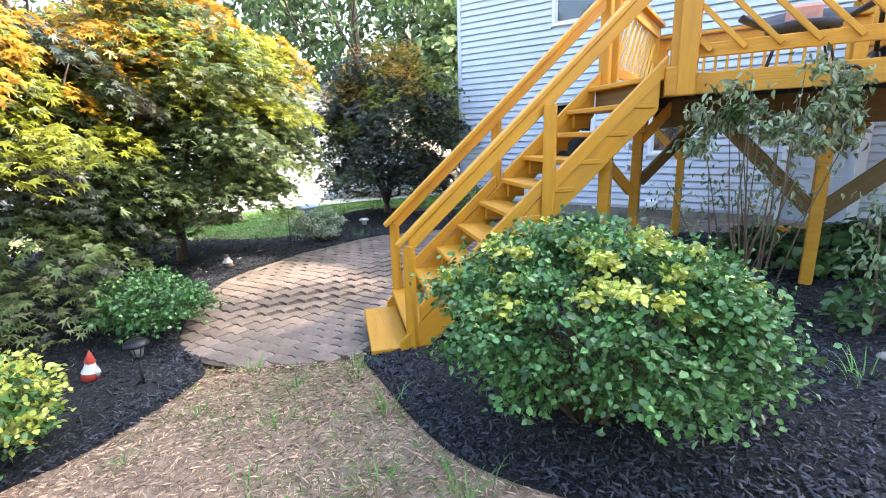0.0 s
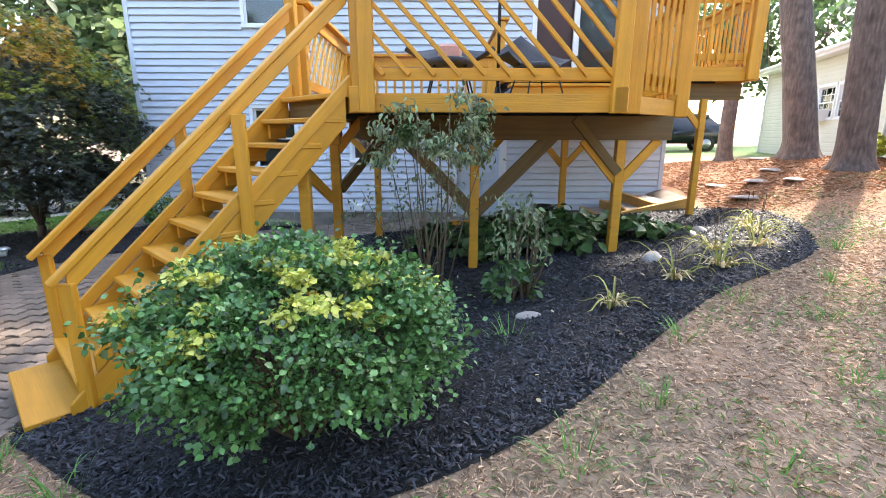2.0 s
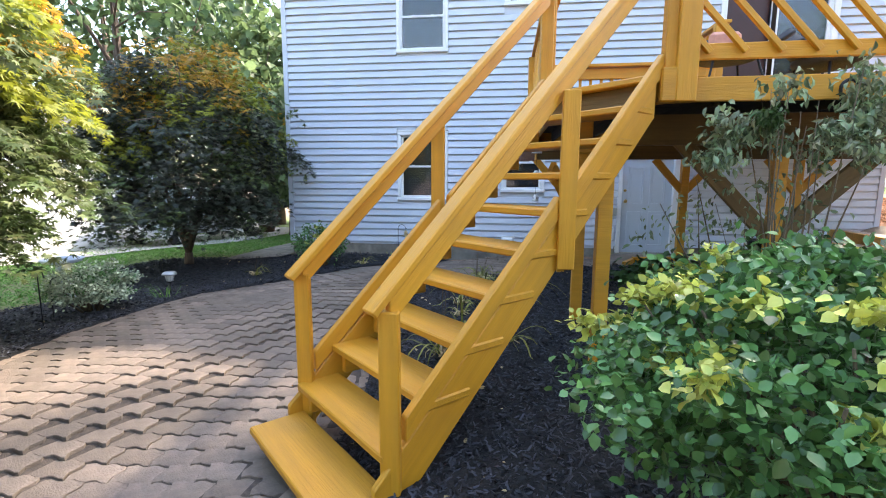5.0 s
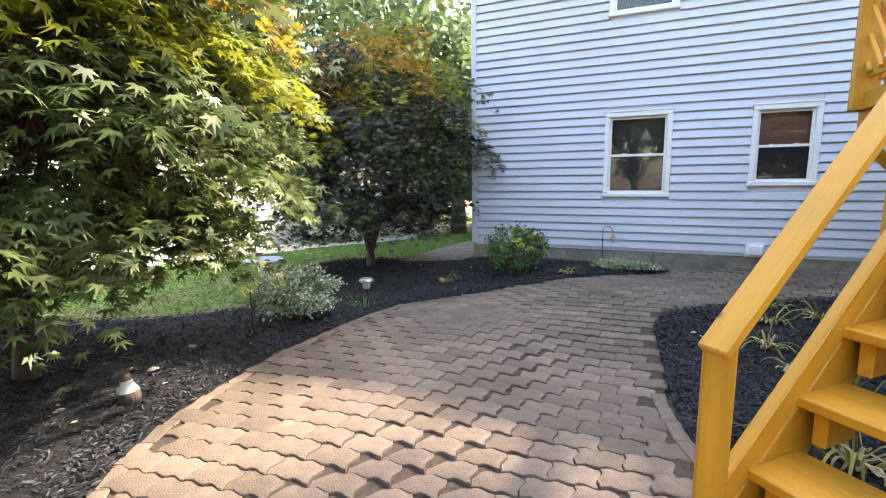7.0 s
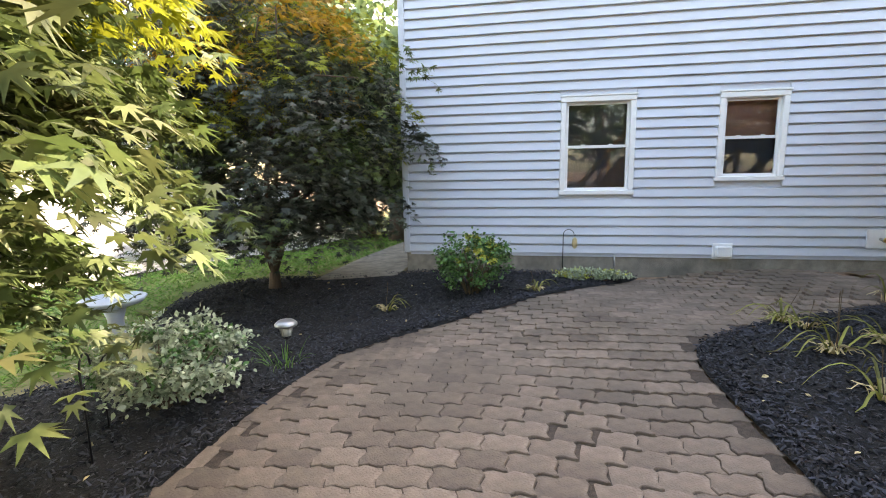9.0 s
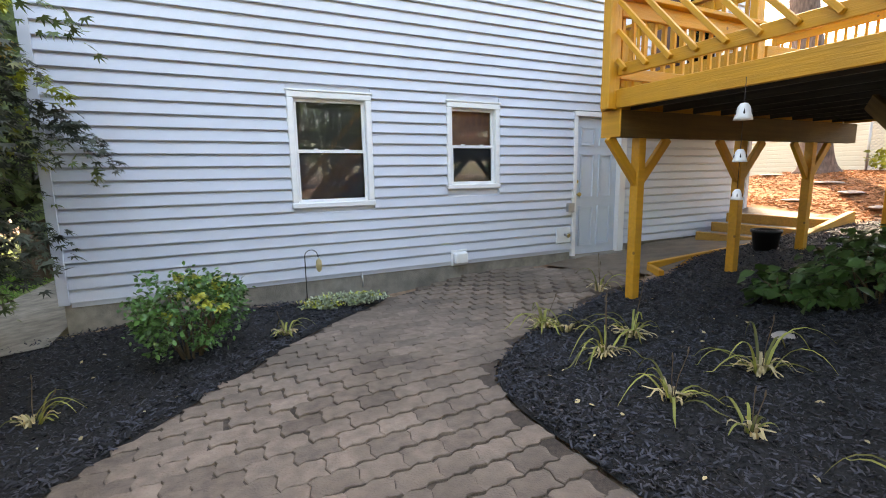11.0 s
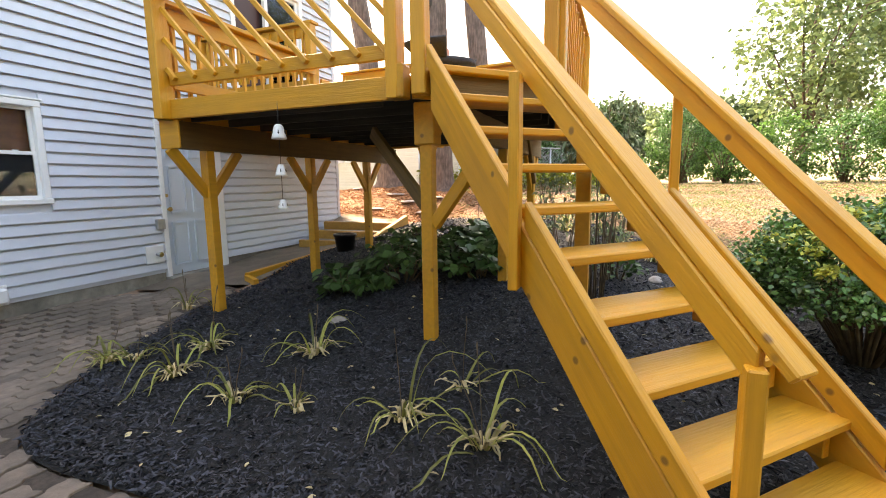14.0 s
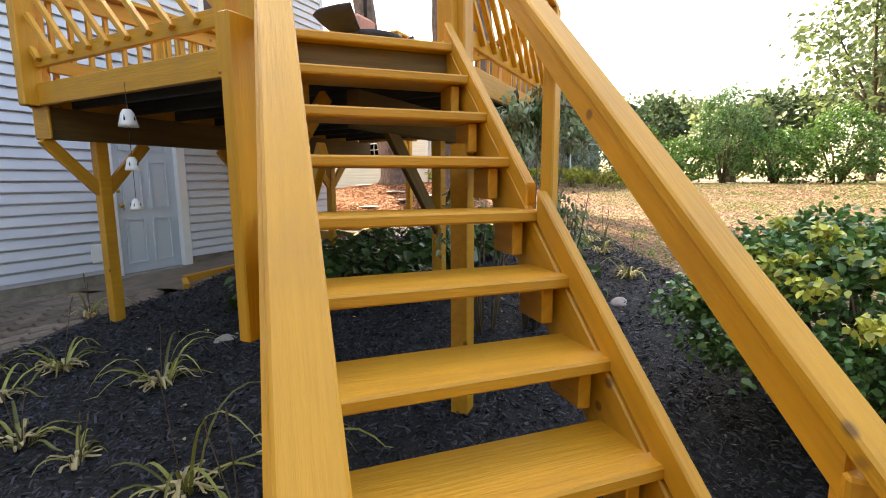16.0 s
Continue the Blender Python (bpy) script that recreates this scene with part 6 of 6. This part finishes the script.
cells = cells[(rim_distance(pat, cells) > 0.088) | (cells[:, 1] < 2.35) | (cells[:, 1] > 6.25) | ((cells[:, 0] > -3.35) & (cells[:, 1] > 4.95))]
# a course of plain bricks along the rim
eb = bmesh.new()
bm_box(eb, -0.098, 0.098, -0.044, 0.044, -0.05, 0.0, 0.005)
edge_me = bpy.data.meshes.new("edge_brick")
eb.to_mesh(edge_me)
eb.free()
edge_me.materials.append(M_EDGE)
carry = 0.0
for a, b in zip(pat, pat[1:] + pat[:1]):
    a, b = Vector(a), Vector(b)
    L = (b - a).length
    d = (b - a).normalized()
    t = carry
    while t < L:
        p = a + d * t + Vector((-d.y, d.x)) * 0.05
        if 2.4 < p.y < 6.2 and not (p.x > -3.3 and p.y > 4.9):
            q = put("edge_brick", edge_me, patio, pose(p.x, p.y, hz(p.x, p.y) + 0.008, random.uniform(-1, 1), random.uniform(-1, 1), math.degrees(math.atan2(d.y, d.x)) + random.uniform(-2, 2)))
        t += 0.204
    carry = t - L
dist = np.hypot(cells[:, 0] + 4.0, cells[:, 1] - 3.9)
order = np.argsort(dist)
g = np.random.default_rng(33)
jv, jf = [], []
for r, i in enumerate(order):
    x, y = cells[i]
    z = hz(x, y) + 0.006 + g.normal() * 0.0010
    m = Matrix.Translation((x, y, z)) @ Euler((g.normal() * 0.005, g.normal() * 0.005, PR + g.normal() * 0.012)).to_matrix().to_4x4()
    if r < 300:
        put("paver", pm, patio, m)
    else:
        b0 = len(jv)
        jv += [m @ Vector(q) for q in vf[0]]
        jf += [tuple(b0 + t for t in face) for face in vf[1]]
tagged(put("paver_field", mesh_of("paver_field", jv, jf, M_PAVER2), patio), kind="stuff")


# ---- loose mulch, grass and needles ----
def scatter(poly, n, seed, avoid=()):
    g = np.random.default_rng(seed)
    P = np.array(poly)
    x = g.uniform(P[:, 0].min(), P[:, 0].max(), n)
    y = g.uniform(P[:, 1].min(), P[:, 1].max(), n)
    ok = inside(poly, x, y)
    for a in avoid:
        ok &= ~inside(a, x, y)
    return x[ok], y[ok], g


T_CHIP = (np.array([(-0.5, 0, 0), (0.5, 0, 0.05), (0.35, 1, 0.0), (-0.4, 0.9, 0.1), (0, 0.45, 0.5)]), [(0, 1, 4), (1, 2, 4), (2, 3, 4), (3, 0, 4)])


def chips(name, poly, n, seed, lift, label):
    x, y, g = scatter(poly, n, seed)
    k = len(x)
    tv = T_CHIP[0] * np.array([0.28, 1, 0.35])
    pos = np.stack([x, y, height(x, y) + lift + g.uniform(0, 0.012, k)], 1)
    o = leaves(name, pos, g.uniform(0, 6.28, k), g.normal(size=k) * 0.35, g.normal(size=k) * 0.7, g.uniform(0.016, 0.050, k), (tv, T_CHIP[1]), M_CHIP)
    tagged(o, label, "mulch", kind="stuff")


chips("mulch_chips", BEDS[0], 180000, 1, 0.030, "shredded black wood mulch chips")
chips("mulch_chips", BEDS[1], 190000, 2, 0.030, "shredded black wood mulch chips")

for nm_, poly_, n_ in (("leaf_litter", BEDS[0], 260), ("leaf_litter", BEDS[1], 300)):
    x, y, g = scatter(poly_, n_, 71)
    k = len(x)
    o = leaves(nm_, np.stack([x, y, height(x, y) + 0.052], 1), g.uniform(0, 6.28, k), g.normal(size=k) * 0.2, g.normal(size=k) * 0.4, g.uniform(0.015, 0.05, k), T_OVAL, M_L_DRY)
    tagged(o, "small pale dry leaves and bits on the mulch", "leaf litter", kind="stuff")

LAWN = [(-4.5, -2.5), (9.5, -2.5), (9.5, 7.2), (4.6, 7.6), (0.0, 3.5), (-4.4, 2.4)]
T_BLADE = (np.array([(-0.045, 0, 0), (0.045, 0, 0), (0.04, 0.6, 0.12), (0.0, 1, -0.05)]), [(0, 1, 2, 3)])


def turf(name, poly, n, seed, mat, size, label, up=0.5, patchy=0.0, avoid=BEDS, lift=0.0):
    x, y, g = scatter(poly, n, seed, (*avoid, PATIO))
    if patchy:
        v = np.array([noise.noise(Vector((a * 0.9, b * 0.9, seed))) + 0.5 * noise.noise(Vector((a * 3, b * 3, seed))) for a, b in zip(x, y)])
        ok = v > patchy - 0.15 + 0.3 * (g.random(len(x)) - 0.5)
        x, y = x[ok], y[ok]
    k = len(x)
    pos = np.stack([x, y, height(x, y) + lift], 1)
    o = leaves(name, pos, g.uniform(0, 6.28, k), np.abs(g.normal(size=k)) * up, g.normal(size=k) * 0.4, g.uniform(0.5, 1.3, k) * size, T_BLADE, mat)
    tagged(o, label, "grass", kind="stuff")


turf("dry_grass", LAWN, 170000, 11, M_STRAW, 0.05, "short dry straw-coloured lawn grass", 0.28)
NEAR = [(-4.5, -1.2), (3.5, -1.2), (5.0, 5.0), (3.6, 5.0), (-4.4, 2.4)]
turf("dry_grass", NEAR, 160000, 14, M_STRAW, 0.045, "short dry straw-coloured lawn grass near the path", 0.22)
turf("green_grass", LAWN, 90000, 12, M_GRASS, 0.045, "patches of short green grass in the dry lawn", 0.5, 0.18)
turf("pine_needles", [(4.4, 7.0), (9.8, 5.6), (10.5, 9), (9.5, 14.5), (5.0, 14), (4.8, 9)], 60000, 13, M_NEEDLE, 0.09, "fallen reddish pine needles", 0.12)
turf("green_grass", [(-16, 4.6), (-8.6, 4.4), (-7.8, 6.0), (-8.9, 8.8), (-7.3, 9.6), (-7.0, 16), (-15, 17)], 70000, 15, M_GRASS, 0.07, "mown green lawn grass beyond the maples", 0.5)
turf("dry_grass", [(8.5, -9.0), (20, -10.0), (17.5, 6.0), (9.5, 7.0)], 90000, 16, M_STRAW, 0.09, "short dry straw-coloured lawn grass before the hedge", 0.3)
turf("green_grass", [(8.5, -9.0), (20, -10.0), (17.5, 6.0), (9.5, 7.0)], 40000, 17, M_GRASS, 0.08, "patches of short green grass before the hedge", 0.4, 0.05)
